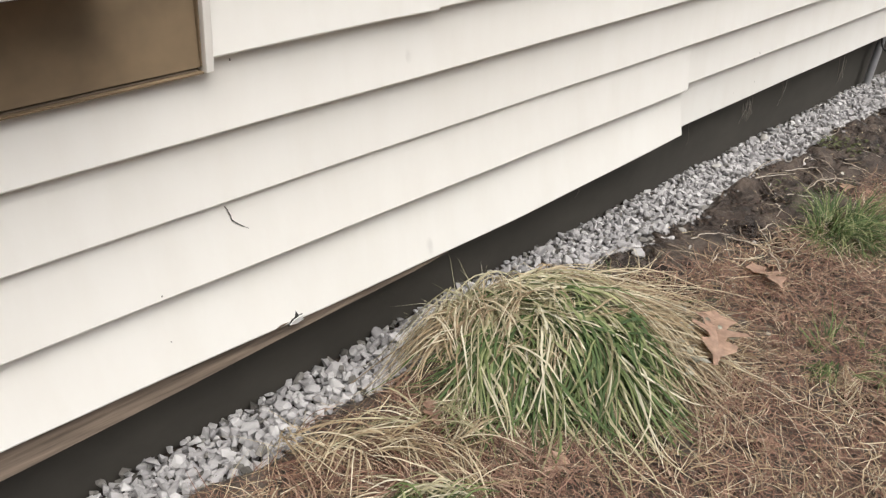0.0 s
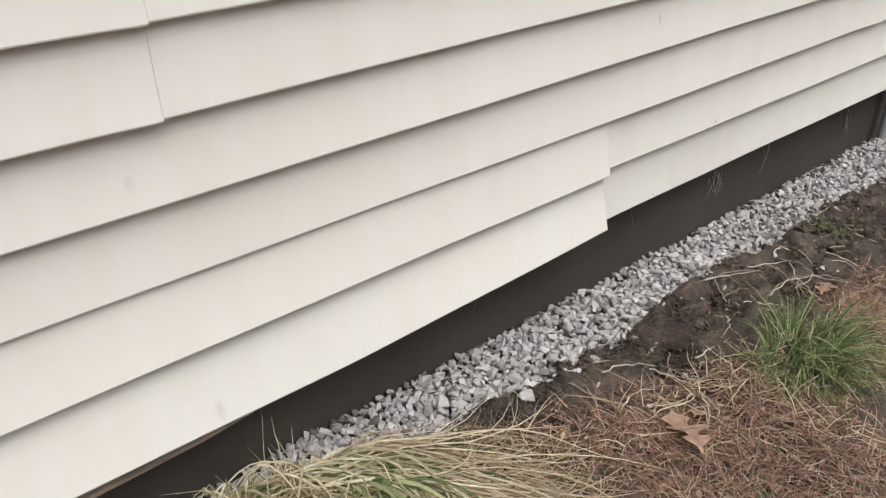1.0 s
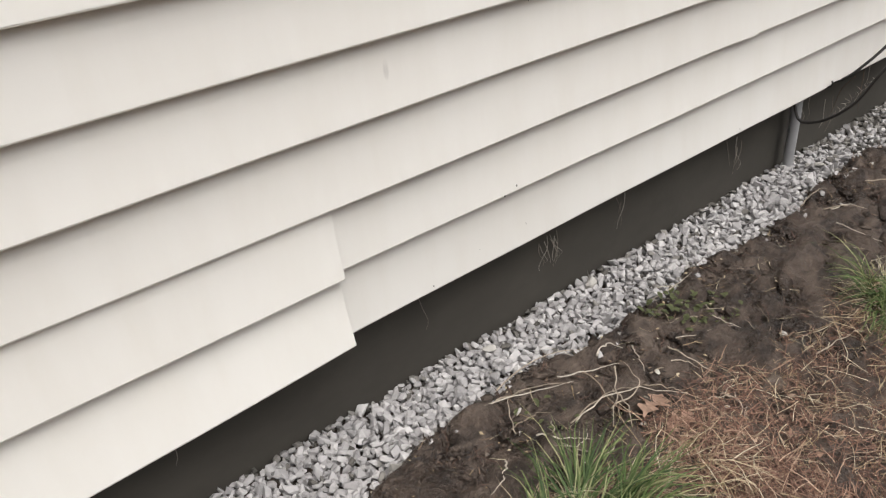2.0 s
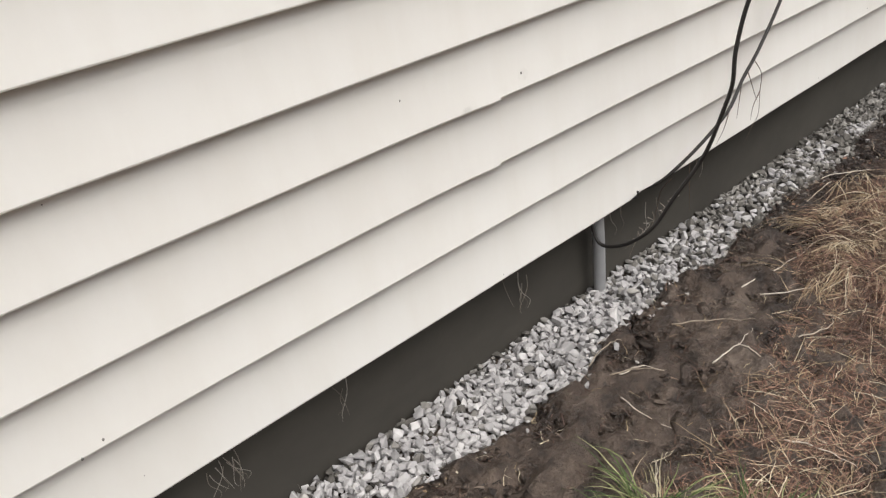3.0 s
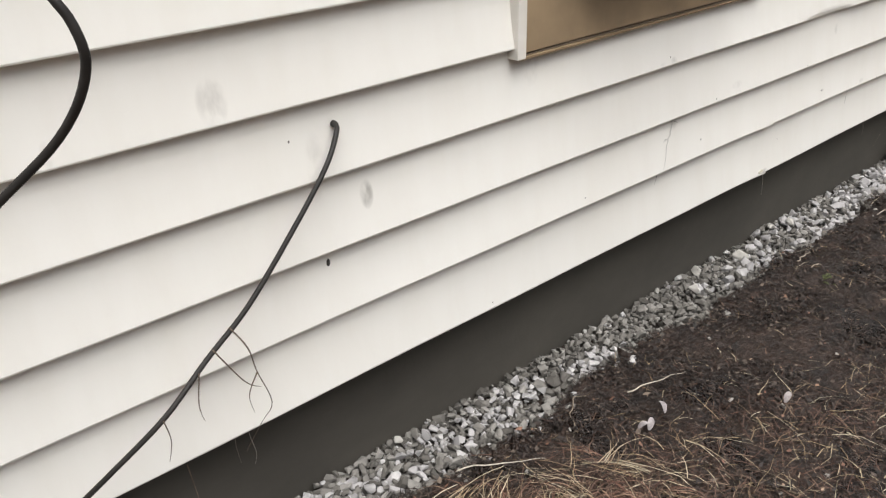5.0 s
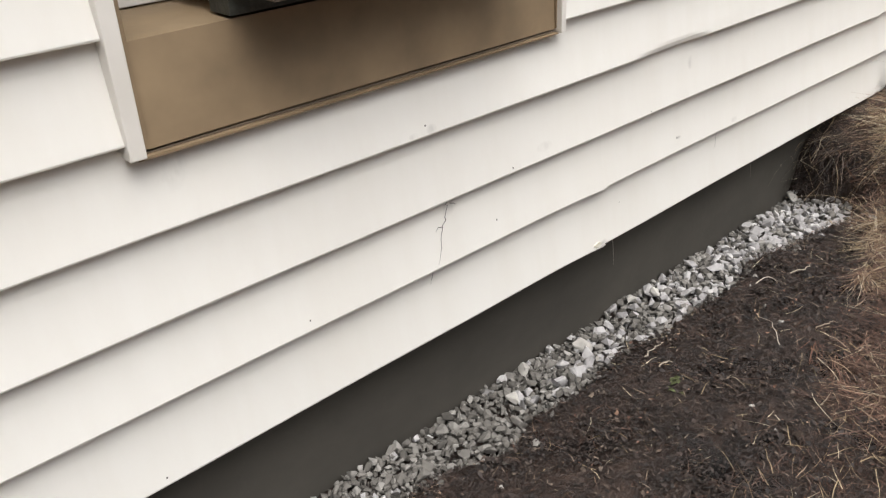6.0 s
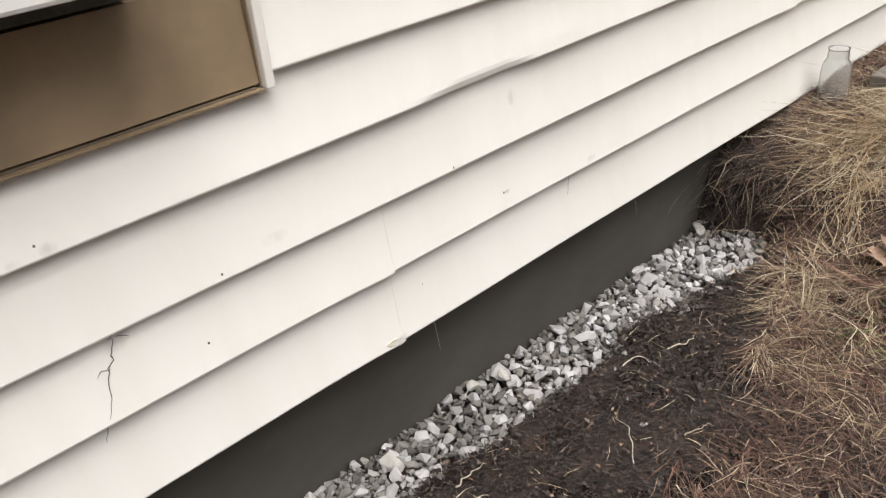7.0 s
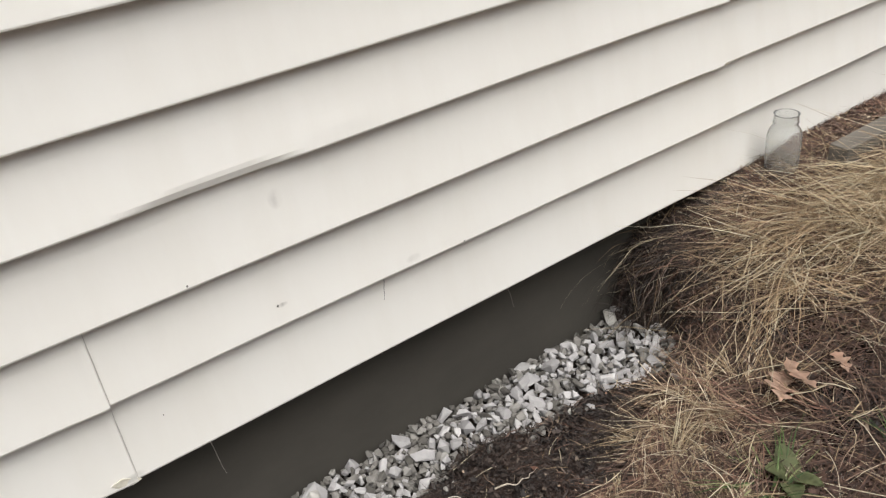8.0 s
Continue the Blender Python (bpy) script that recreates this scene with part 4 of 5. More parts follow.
def lying(name, label, n, x0, x1, seed, mat, length, width, lift, mound=0.0, soft=0.07, heading=None, y0=-1.5, keep=1.0, bare=False, gaps=0.0, y1=1.0, high=False):
    x, y, r = scatter(n, x0, x1, seed, soft, y0, keep, bare)
    N = len(x)
    clump = np.array([noise.noise(Vector((a * 5.0, b * 5.0, seed * 0.7))) for a, b in zip(x, y)])
    ok = (y < y1 - 0.40 * np.maximum(x - 5.0, 0)) & (y > -0.27 - 0.55 * (x - 4.8)) if high else y < y1
    x, y, clump, N = x[ok], y[ok], clump[ok], int(ok.sum())
    if gaps:
        ok = np.array([noise.noise(Vector((a * 11.0, b * 11.0, seed * 1.3))) for a, b in zip(x, y)]) > gaps
        x, y, clump, N = x[ok], y[ok], clump[ok], int(ok.sum())
    z = ground_z(x, y) + r.uniform(0, lift, N) * (0.6 + clump) + mound * np.clip(clump + 0.3, 0, 1) * np.clip((thatch_edge(x) - y) / 0.12, 0, 1)
    az = r.uniform(0, 2 * math.pi, N) if heading is None else heading + r.normal(0, 0.75, N)
    az = az + 1.5 * clump
    L = r.uniform(*length, N)
    V, F = ribbons(np.stack([x, y, z + 0.003], 1), az, r.uniform(-0.12, 0.42, N), L, r.uniform(*width, N), r.uniform(0.1, 0.9, N), 4, 0.9, seed)
    V = settle(V, 0.0015)
    V[:, 1] = np.minimum(V[:, 1], np.where(V[:, 2] > 0.17, -0.004, FOUND_Y - 0.006))
    ob = part(name, quads(name, V, F, mat), mat)
    tagged(ob, label, "dry grass", kind="stuff")


lying("leaf_litter", "red-brown pine needles and dry grass matted on the soil", 60000, -1.9, 0.45, 11, NEEDLES, (0.02, 0.08), (0.0008, 0.0022), 0.020, 0.018, y0=-1.15)
lying("dry_straw", "pale dry grass stalks lying over the litter", 11500, -1.9, 0.35, 12, STRAW, (0.03, 0.14), (0.0009, 0.0022), 0.028, 0.022, y0=-1.15)
lying("leaf_litter", "brown dry grass fragments on bare soil", 44000, 0.2, 3.9, 13, DULL, (0.015, 0.07), (0.0008, 0.0020), 0.012, 0.008, soft=0.14, y0=-1.0)
lying("dry_straw", "pale dry grass stalks strewn over brown soil", 5200, 0.2, 3.9, 14, STRAW, (0.03, 0.12), (0.0008, 0.0020), 0.018, 0.010, soft=0.12, y0=-1.0)
lying("leaf_litter", "dark red-brown litter under the dry grass bank", 52000, 3.6, 6.2, 15, DULL, (0.02, 0.09), (0.0009, 0.0023), 0.018, 0.012, soft=0.10, y0=-1.0)
lying("dry_straw", "golden dry grass lying over the bank", 15000, 4.75, 6.2, 16, NEEDLES, (0.01, 0.05), (0.0009, 0.0020), 0.014, 0.006, y0=-0.45)
lying("root_fibres", "dark matted root fibres and crumbs on the loam", 30000, 1.9, 4.75, 17, FIBRE, (0.005, 0.026), (0.0010, 0.0030), 0.014, 0.010, y0=-0.65, bare=True)
lying("root_fibres", "dark root crumbs along the edge of the gravel", 15000, -0.6, 2.1, 19, FIBRE, (0.005, 0.022), (0.0012, 0.0036), 0.010, 0.004, y0=-0.55, bare=True, gaps=0.02)
lying("dry_straw", "long golden dry grass swept over the bank", 15000, 4.80, 6.2, 18, BANK_GOLD, (0.10, 0.30), (0.0009, 0.0022), 0.05, 0.030, heading=2.45, y0=-0.5, gaps=-0.12, y1=-0.165, high=True)
lying("dry_straw", "bleached long stalks over the golden bank", 4200, 4.72, 6.0, 20, STRAW, (0.12, 0.32), (0.0010, 0.0024), 0.07, 0.030, heading=2.6, y0=-0.5, y1=-0.165, high=True)
lying("dry_straw", "sparse pale stalks crossing dark litter", 700, 4.30, 5.2, 23, STRAW, (0.06, 0.20), (0.0009, 0.0020), 0.04, 0.02, y0=-0.85)
lying("leaf_litter", "matted tan thatch round the green tuft", 26000, 0.30, 1.95, 24, NEEDLES, (0.015, 0.07), (0.0008, 0.0020), 0.016, 0.010, y0=-0.95)
lying("dry_straw", "pale stalks in the thatch round the green tuft", 4200, 0.35, 1.95, 25, STRAW, (0.02, 0.09), (0.0008, 0.0019), 0.02, 0.012, y0=-0.95)
# sparse stalks and crumbs on the bare soil
for seed, n, mat, label in ((21, 900, STRAW, "short broken stalks on bare soil"), (22, 2600, DULL, "brown plant crumbs on bare soil")):
    r = np.random.default_rng(seed)
    x, y = r.uniform(-0.4, 4.6, n), -0.10 - 0.5 * r.uniform(0, 1, n)
    ok = y < edge_y(x) - 0.01
    x, y = x[ok], y[ok]
    z = ground_z(x, y) + 0.003
    V, F = ribbons(np.stack([x, y, z], 1), r.uniform(0, 6.28, len(x)), r.uniform(0, 0.35, len(x)), r.uniform(0.012, 0.06, len(x)), r.uniform(0.0008, 0.0024, len(x)), r.uniform(0, 0.6, len(x)), 3, 0.8, seed)
    tagged(part("plant_crumbs", quads("plant_crumbs", settle(V), F, mat), mat), label, "dry grass", kind="stuff")


def flakes(label, n, x0, x1, seed, mat, size, y0, bare=False, keep=1.0):
    """Broken bits of dead leaf lying flat in the litter."""
    x, y, r = scatter(n, x0, x1, seed, 0.08, y0, keep, bare)
    N = len(x)
    s, a0 = r.uniform(*size, N) * r.uniform(0.5, 1.0, N), r.uniform(0, 6.283, N)
    tilt = np.stack([r.normal(0, 0.30, N), r.normal(0, 0.30, N)], 1)
    lift = r.uniform(0.004, 0.018, N)
    rows = []
    for k in range(4):
        a = a0 + k * 1.571 + r.normal(0, 0.25, N)
        d = s * r.uniform(0.6, 1.3, N) * (0.6 if k % 2 else 1.0)
        u, v = d * np.cos(a), d * np.sin(a)
        rows.append(np.stack([x + u, y + v, ground_z(x, y) + lift + u * tilt[:, 0] + v * tilt[:, 1] + r.normal(0, 0.08, N) * d], 1))
    V = np.stack(rows, 1).reshape(-1, 3)
    V[:, 1] = np.minimum(V[:, 1], np.where(V[:, 2] > 0.17, -0.004, FOUND_Y - 0.006))
    F = np.arange(4 * N).reshape(N, 4)
    tagged(part("leaf_litter", quads("leaf_litter", settle(V), F, mat), mat), label, "leaf litter", kind="stuff")


flakes("red-brown broken leaf bits in the litter", 3600, -1.9, 0.6, 51, NEEDLES, (0.004, 0.014), -1.0)
flakes("pale broken leaf bits in the litter", 900, -1.9, 0.6, 52, STRAW, (0.003, 0.011), -1.0)
flakes("pale crumbs of dead stalk on the soil", 420, -0.5, 0.9, 58, STRAW, (0.002, 0.006), -0.6, True)
flakes("brown broken leaf bits on the soil", 2600, 0.3, 2.3, 53, DULL, (0.003, 0.011), -0.9)
flakes("dark peat crumbs on the loam", 12000, 1.9, 4.75, 54, FIBRE, (0.003, 0.009), -0.65, True)
flakes("small bits of dead leaf on the loam", 700, 1.9, 4.7, 55, NEEDLES, (0.002, 0.008), -0.7, True)
flakes("tan chaff along the siding behind the plank", 5000, 4.80, 6.2, 57, GOLD, (0.002, 0.008), -0.5)
flakes("dark red leaf bits under the bank grass", 5200, 4.1, 5.6, 56, DULL, (0.004, 0.014), -0.9)


def soil_crumbs():
    r = np.random.default_rng(31)
    V0, F0 = COARSE[0]
    vs, fs, o = [], [], 0
    for _ in range(13000):
        x = r.uniform(-0.3, 1.9) if r.random() < 0.16 else r.uniform(1.9, 4.7)
        y = edge_y(x) - 0.005 - 0.55 * r.uniform(0, 1) ** 1.3
        s = 0.0026 * math.exp(r.normal(0, 0.5))
        rot = np.array(Euler(r.uniform(0, 6.28, 3)).to_matrix())
        vs.append(V0 * s @ rot.T + np.array([x, y, float(ground_z(x, y)) + s * 0.3]))
        fs.append(F0 + o)
        o += len(V0)
    crumb = random_mat("soil_crumbs", [(0.0, (0.022, 0.015, 0.012)), (0.7, (0.060, 0.042, 0.033)), (1.0, (0.14, 0.11, 0.085))], grain=70)
    tagged(part("soil_crumbs", quads("soil_crumbs", np.concatenate(vs), np.concatenate(fs), crumb), crumb), "small dark soil crumbs", "soil", kind="stuff")


soil_crumbs()


def soil_clods():
    """Flattened lumps of trodden mud, half sunk."""
    r = np.random.default_rng(37)
    vs, fs, o = [], [], 0
    for _ in range(5200):
        x = r.uniform(-0.45, 2.1) if r.random() < 0.62 else r.uniform(2.1, 4.6)
        y = edge_y(x) - 0.004 - 0.42 * r.uniform(0, 1) ** 1.2
        s = 0.0052 * math.exp(r.normal(0, 0.55))
        V0, F0 = COARSE[int(r.integers(8))]
        rot = np.array(Euler((r.normal(0, 0.25), r.normal(0, 0.25), r.uniform(0, 6.28))).to_matrix())
        vs.append(V0 * np.array([1.4, 1.0, 0.55]) * s @ rot.T + np.array([x, y, float(ground_z(x, y)) + s * 0.08]))
        fs.append(F0 + o)
        o += len(V0)
    ob = part("soil_clods", quads("soil_clods", np.concatenate(vs), np.concatenate(fs), SOIL, True), SOIL)
    tagged(ob, "flattened damp clods of trodden soil", "soil", kind="stuff")


soil_clods()


def drape(surface, roots, az, length, width, arch, layer, seed, segs=9, curl=1.3):
    """Long limp blades that lie over a surface: they rise a little from the root, bend down and trail, in locks."""
    r = np.random.default_rng(seed)
    N = len(roots)
    p, a = np.array(roots, float), np.array(az, float)
    bend, step = r.normal(0, curl, N) / segs, np.asarray(length) / segs
    twist = r.normal(0, 0.5, N)
    rows = []
    for i in range(segs + 1):
        t = i / segs
        z = surface(p[:, 0], p[:, 1]) + layer * (1 - 0.45 * t) + arch * math.sin(math.pi * min(1.0, 0.12 + t)) ** 1.5
        w = 0.5 * width * (1 - 0.88 * t ** 2.2) * (0.7 + 0.3 * min(1, 5 * t))
        side = np.stack([-np.sin(a) * np.cos(twist), np.cos(a) * np.cos(twist), np.sin(twist)], 1) * w[:, None]
        c = np.stack([p[:, 0], p[:, 1], z], 1)
        rows += [c - side, c + side]
        p = p + np.stack([np.cos(a), np.sin(a)], 1) * step[:, None]
        a = a + bend + r.normal(0, 0.10, N)
    V, M = np.stack(rows, 1), 2 * (segs + 1)
    base = (np.arange(N) * M)[:, None]
    F = np.concatenate([base + np.array([[2 * i, 2 * i + 1, 2 * i + 3, 2 * i + 2]]) for i in range(segs)], 0)
    return V.reshape(-1, 3), F


def draped_clump(name, label, at, mound, parts, seed, group="grass clumps"):
    """parts: name, material, count, lengths, widths, bearing, spread, root offset and radius, arch, layer."""
    thing = empty(name, (at[0], at[1], float(ground_z(*at))))
    mx, my, mh, along, across, turn = mound
    r = np.random.default_rng(seed)

    def surface(x, y):
        u, v = (x - mx) * math.cos(turn) + (y - my) * math.sin(turn), (y - my) * math.cos(turn) - (x - mx) * math.sin(turn)
        return ground_z(x, y) + mh * np.exp(-(((u / along) ** 2 + (v / across) ** 2) ** 1.4))

    for k, (pname, mat, n, length, width, bearing, spread, (ox, oy, rad), arch, layer) in enumerate(parts):
        locks = max(5, n // 11)
        pick = r.integers(0, locks, n)
        lr, lt = rad * np.sqrt(r.uniform(0, 1, locks)), r.uniform(0, 6.283, locks)
        laz, llen, llay = bearing + r.normal(0, spread, locks), r.uniform(0.7, 1.15, locks), r.uniform(0.0, 1.0, locks)
        roots = np.stack([at[0] + ox + (lr * np.cos(lt))[pick] + r.normal(0, 0.010, n), at[1] + oy + (lr * np.sin(lt))[pick] + r.normal(0, 0.010, n)], 1)
        V, F = drape(surface, roots, laz[pick] + r.normal(0, 0.24, n), r.uniform(*length, n) * llen[pick], r.uniform(*width, n), r.uniform(*arch, n),
                     layer[0] + (layer[1] - layer[0]) * np.clip(llay[pick] + r.normal(0, 0.12, n), 0, 1), seed * 50 + k, curl=1.3 if mh > 0.03 else 0.45)
        V = settle(V, 0.003)
        V[:, 1] = np.minimum(V[:, 1], np.where(V[:, 2] > 0.165, -0.045, FOUND_Y - 0.010))
        part(pname, quads(pname, V - np.array(thing.location), F, mat), mat, thing)
    return tagged(thing, label, "grass clump", group)


def clump(name, label, at, radius, parts, seed, group="grass clumps"):
    """A grass clump. parts: name, material, count, lengths, widths, elevations, droops, bearing, spread."""
    thing = empty(name, (at[0], at[1], float(ground_z(*at))))
    r = np.random.default_rng(seed)
    for pname, mat, n, length, width, elev, droop, bearing, spread, *own in parts:
        ox, oy, rad = own[0] if own else (0.0, 0.0, radius)
        # blades grow in small bunches, each with its own lean
        K = max(6, n // 16)
        pick = r.integers(0, K, n)
        kr, kth, klean, klen, kel = rad * np.sqrt(r.uniform(0, 1, K)), r.uniform(0, 6.283, K), r.normal(0, 1, K), r.uniform(0.62, 1.12, K), r.normal(0, 0.22, K)
        th = kth[pick]
        wild = 0.03 if bearing is not None and spread > 2 else 0.006
        x, y = ox + kr[pick] * np.cos(th) + r.normal(0, wild, n), oy + (kr[pick] * np.sin(th) + r.normal(0, wild, n)) * 0.85
        z = ground_z(x + at[0], y + at[1]) - thing.location.z
        az = th + 0.5 * klean[pick] + r.normal(0, 0.28, n) if bearing is None else bearing + 0.9 * spread * klean[pick] + r.normal(0, min(0.3, 0.5 * spread), n)
        if wild > 0.01:
            az = r.uniform(0, 6.283, n)
        V, F = ribbons(np.stack([x, y, z], 1), az, r.uniform(*elev, n) + kel[pick], r.uniform(*length, n) * klen[pick], r.uniform(*width, n), r.uniform(*droop, n), 7, 0.8, seed)
        W = V + np.array(thing.location)
        V = settle(W, 0.003 + 0.02 * r.random(len(W) // 16).repeat(16)) - np.array(thing.location)
        # blades stay clear of the foundation
        V[:, 1] = np.minimum(V[:, 1], FOUND_Y - 0.01 - at[1])
        part(pname, quads(pname, V, F, mat), mat, thing)
    return tagged(thing, label, "grass clump", group)


GREEN_LOCKS = (
    # lowest blades coloured dark brown for the shade inside the clump
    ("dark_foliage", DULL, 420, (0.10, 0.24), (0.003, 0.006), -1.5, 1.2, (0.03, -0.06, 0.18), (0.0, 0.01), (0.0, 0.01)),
    ("green_foliage", GREEN, 560, (0.12, 0.24), (0.0036, 0.0068), -1.60, 0.36, (0.06, -0.13, 0.10), (0.0, 0.04), (0.004, 0.036)),
    ("green_foliage", GREEN, 330, (0.12, 0.25), (0.0034, 0.0062), -2.30, 0.45, (-0.04, -0.07, 0.10), (0.0, 0.04), (0.004, 0.032)),
    ("green_foliage", GREEN, 460, (0.26, 0.46), (0.0034, 0.0060), -0.78, 0.24, (-0.03, 0.00, 0.09), (0.0, 0.03), (0.004, 0.036)))
SWEPT_LOCKS = (
    ("dry_foliage", BLEACHED, 330, (0.32, 0.52), (0.0026, 0.0052), -0.74, 0.22, (-0.06, 0.03, 0.07), (0.0, 0.03), (0.008, 0.044)),
    ("dry_foliage", BLEACHED, 90, (0.26, 0.40), (0.0026, 0.0052), -0.95, 0.35, (0.02, -0.03, 0.09), (0.0, 0.04), (0.010, 0.044)),
    ("dry_foliage", BLEACHED, 80, (0.18, 0.30), (0.0026, 0.0050), -1.50, 0.45, (0.06, -0.08, 0.11), (0.0, 0.05), (0.010, 0.044)),
    ("dry_foliage", BLEACHED, 150, (0.14, 0.28), (0.0026, 0.0048), -2.35, 0.45, (-0.05, -0.03, 0.10), (0.0, 0.05), (0.008, 0.038)),
    ("dry_foliage", STRAW, 220, (0.10, 0.20), (0.0018, 0.0036), 2.9, 0.6, (-0.07, 0.03, 0.07), (0.0, 0.05), (0.006, 0.030)))
LOOSE_STRAW = (
    ("dry_foliage", STRAW, 260, (0.08, 0.26), (0.0016, 0.0036), -1.2, 2.4, (-0.03, -0.02, 0.14), (0.0, 0.06), (0.010, 0.050)),
    ("dry_foliage", BLEACHED, 100, (0.08, 0.22), (0.0022, 0.0044), 0.5, 2.4, (-0.05, 0.02, 0.09), (0.01, 0.08), (0.010, 0.050)),
    ("dry_foliage", STRAW, 380, (0.26, 0.46), (0.0014, 0.0032), -0.70, 0.30, (0.10, -0.04, 0.12), (0.0, 0.04), (0.006, 0.036)),
    ("dry_foliage", STRAW, 260, (0.10, 0.26), (0.0014, 0.0030), -0.66, 0.6, (0.24, -0.20, 0.09), (0.0, 0.03), (0.010, 0.030)),
    ("dry_foliage", STRAW, 140, (0.10, 0.22), (0.0018, 0.0036), -2.0, 0.8, (0.02, -0.20, 0.14), (0.0, 0.02), (0.004, 0.016)))
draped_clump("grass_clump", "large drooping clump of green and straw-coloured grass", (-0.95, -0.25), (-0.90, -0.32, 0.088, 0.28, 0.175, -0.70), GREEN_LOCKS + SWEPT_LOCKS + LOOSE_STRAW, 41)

clump("grass_clump", "few dry stalks standing over the large clump", (-0.97, -0.20), 0.05, (
    ("dry_foliage", BLEACHED, 16, (0.16, 0.30), (0.0018, 0.0034), (0.7, 1.3), (0.2, 1.6), None, 0),
    ("dry_foliage", STRAW, 10, (0.26, 0.42), (0.0020, 0.0036), (0.5, 0.9), (1.0, 1.9), -2.1, 0.9)), 48)
clump("grass_clump", "dry grey grass leaning over the gravel", (-0.93, -0.18), 0.08, (
    ("dry_foliage", STRAW, 300, (0.08, 0.18), (0.0016, 0.0034), (0.5, 1.4), (0.9, 2.4), None, 0),
    ("dry_foliage", BLEACHED, 160, (0.08, 0.18), (0.0020, 0.0038), (0.5, 1.4), (0.9, 2.4), None, 0),
    ("green_foliage", GREEN, 70, (0.08, 0.18), (0.0024, 0.0042), (0.4, 1.3), (0.8, 2.0), None, 0)), 42)
draped_clump("grass_clump", "flattened straw-coloured grass by the gravel", (-1.36, -0.36), (-1.36, -0.38, 0.025, 0.24, 0.12, -0.7), (
    ("red_foliage", NEEDLES, 300, (0.08, 0.20), (0.0012, 0.0026), -0.7, 0.9, (0.0, 0.0, 0.20), (0.0, 0.02), (0.0, 0.02)),
    ("dry_foliage", STRAW, 230, (0.10, 0.26), (0.0014, 0.0032), -0.7, 0.9, (-0.04, 0.01, 0.18), (0.0, 0.04), (0.0, 0.03)),
    ("dry_foliage", BLEACHED, 60, (0.10, 0.24), (0.0018, 0.0036), 2.5, 0.6, (0.06, -0.03, 0.16), (0.0, 0.04), (0.0, 0.03)),
    ("green_foliage", GREEN, 120, (0.05, 0.12), (0.0024, 0.0045), -0.9, 0.8, (-0.05, -0.12, 0.05), (0.0, 0.04), (0.0, 0.03))), 43)
clump("grass_tuft", "bright green grass tuft on bare soil", (0.065, -0.505), 0.085, (
    ("green_foliage", GREEN, 420, (0.12, 0.22), (0.0022, 0.0040), (0.7, 1.45), (1.2, 2.6), -1.2, 1.3),
    ("green_foliage", GREEN, 260, (0.10, 0.19), (0.0022, 0.0040), (0.4, 1.2), (0.9, 2.2), None, 0),
    ("dry_foliage", BLEACHED, 60, (0.06, 0.12), (0.0014, 0.0028), (0.2, 1.2), (0.8, 2.2), None, 0),
    ("dry_foliage", STRAW, 120, (0.06, 0.16), (0.0012, 0.0026), (0.0, 0.8), (0.4, 1.6), 0, 6)), 44, "green tufts")
clump("grass_tuft", "thin green grass among red-brown litter", (-0.42, -0.74), 0.085, (
    ("green_foliage", GREEN, 160, (0.06, 0.13), (0.0020, 0.0036), (0.1, 1.0), (0.6, 1.8), None, 0),
    ("dry_foliage", STRAW, 80, (0.06, 0.14), (0.001, 0.0024), (0.1, 0.9), (0.3, 1.4), None, 0)), 45, "green tufts")
clump("grass_tuft", "green grass tuft with drooping blades by bare soil", (0.995, -0.525), 0.075, (
    ("green_foliage", GREEN, 300, (0.10, 0.19), (0.0024, 0.0042), (0.6, 1.5), (1.2, 2.7), -1.7, 1.2),
    ("green_foliage", GREEN, 220, (0.08, 0.18), (0.0024, 0.0042), (0.4, 1.2), (1.0, 2.4), -2.0, 1.0, (-0.02, -0.05, 0.07)),
    ("green_foliage", GREEN, 140, (0.08, 0.16), (0.0022, 0.0038), (0.4, 1.3), (0.8, 2.0), None, 0),
    ("dry_foliage", BLEACHED, 90, (0.05, 0.11), (0.0014, 0.0028), (0.2, 1.2), (0.8, 2.2), None, 0),
    ("dry_foliage", STRAW, 170, (0.06, 0.15), (0.0012, 0.0026), (0.0, 0.8), (0.4, 1.6), 0, 6),
    ("red_foliage", NEEDLES, 260, (0.04, 0.12), (0.0012, 0.0026), (-0.1, 0.5), (0.3, 1.4), 0, 6)), 46, "green tufts")
clump("grass_tuft", "dry red-brown grass matted beside the green tuft", (1.07, -0.62), 0.08, (
    ("red_foliage", NEEDLES, 520, (0.05, 0.14), (0.0012, 0.0026), (0.0, 0.9), (0.6, 2.2), 0, 6),
    ("dry_foliage", GOLD, 200, (0.05, 0.14), (0.0012, 0.0026), (0.0, 0.9), (0.6, 2.2), 0, 6),
    ("green_foliage", GREEN, 130, (0.06, 0.14), (0.0018, 0.0034), (0.2, 1.2), (0.9, 2.4), None, 0)), 47, "green tufts")
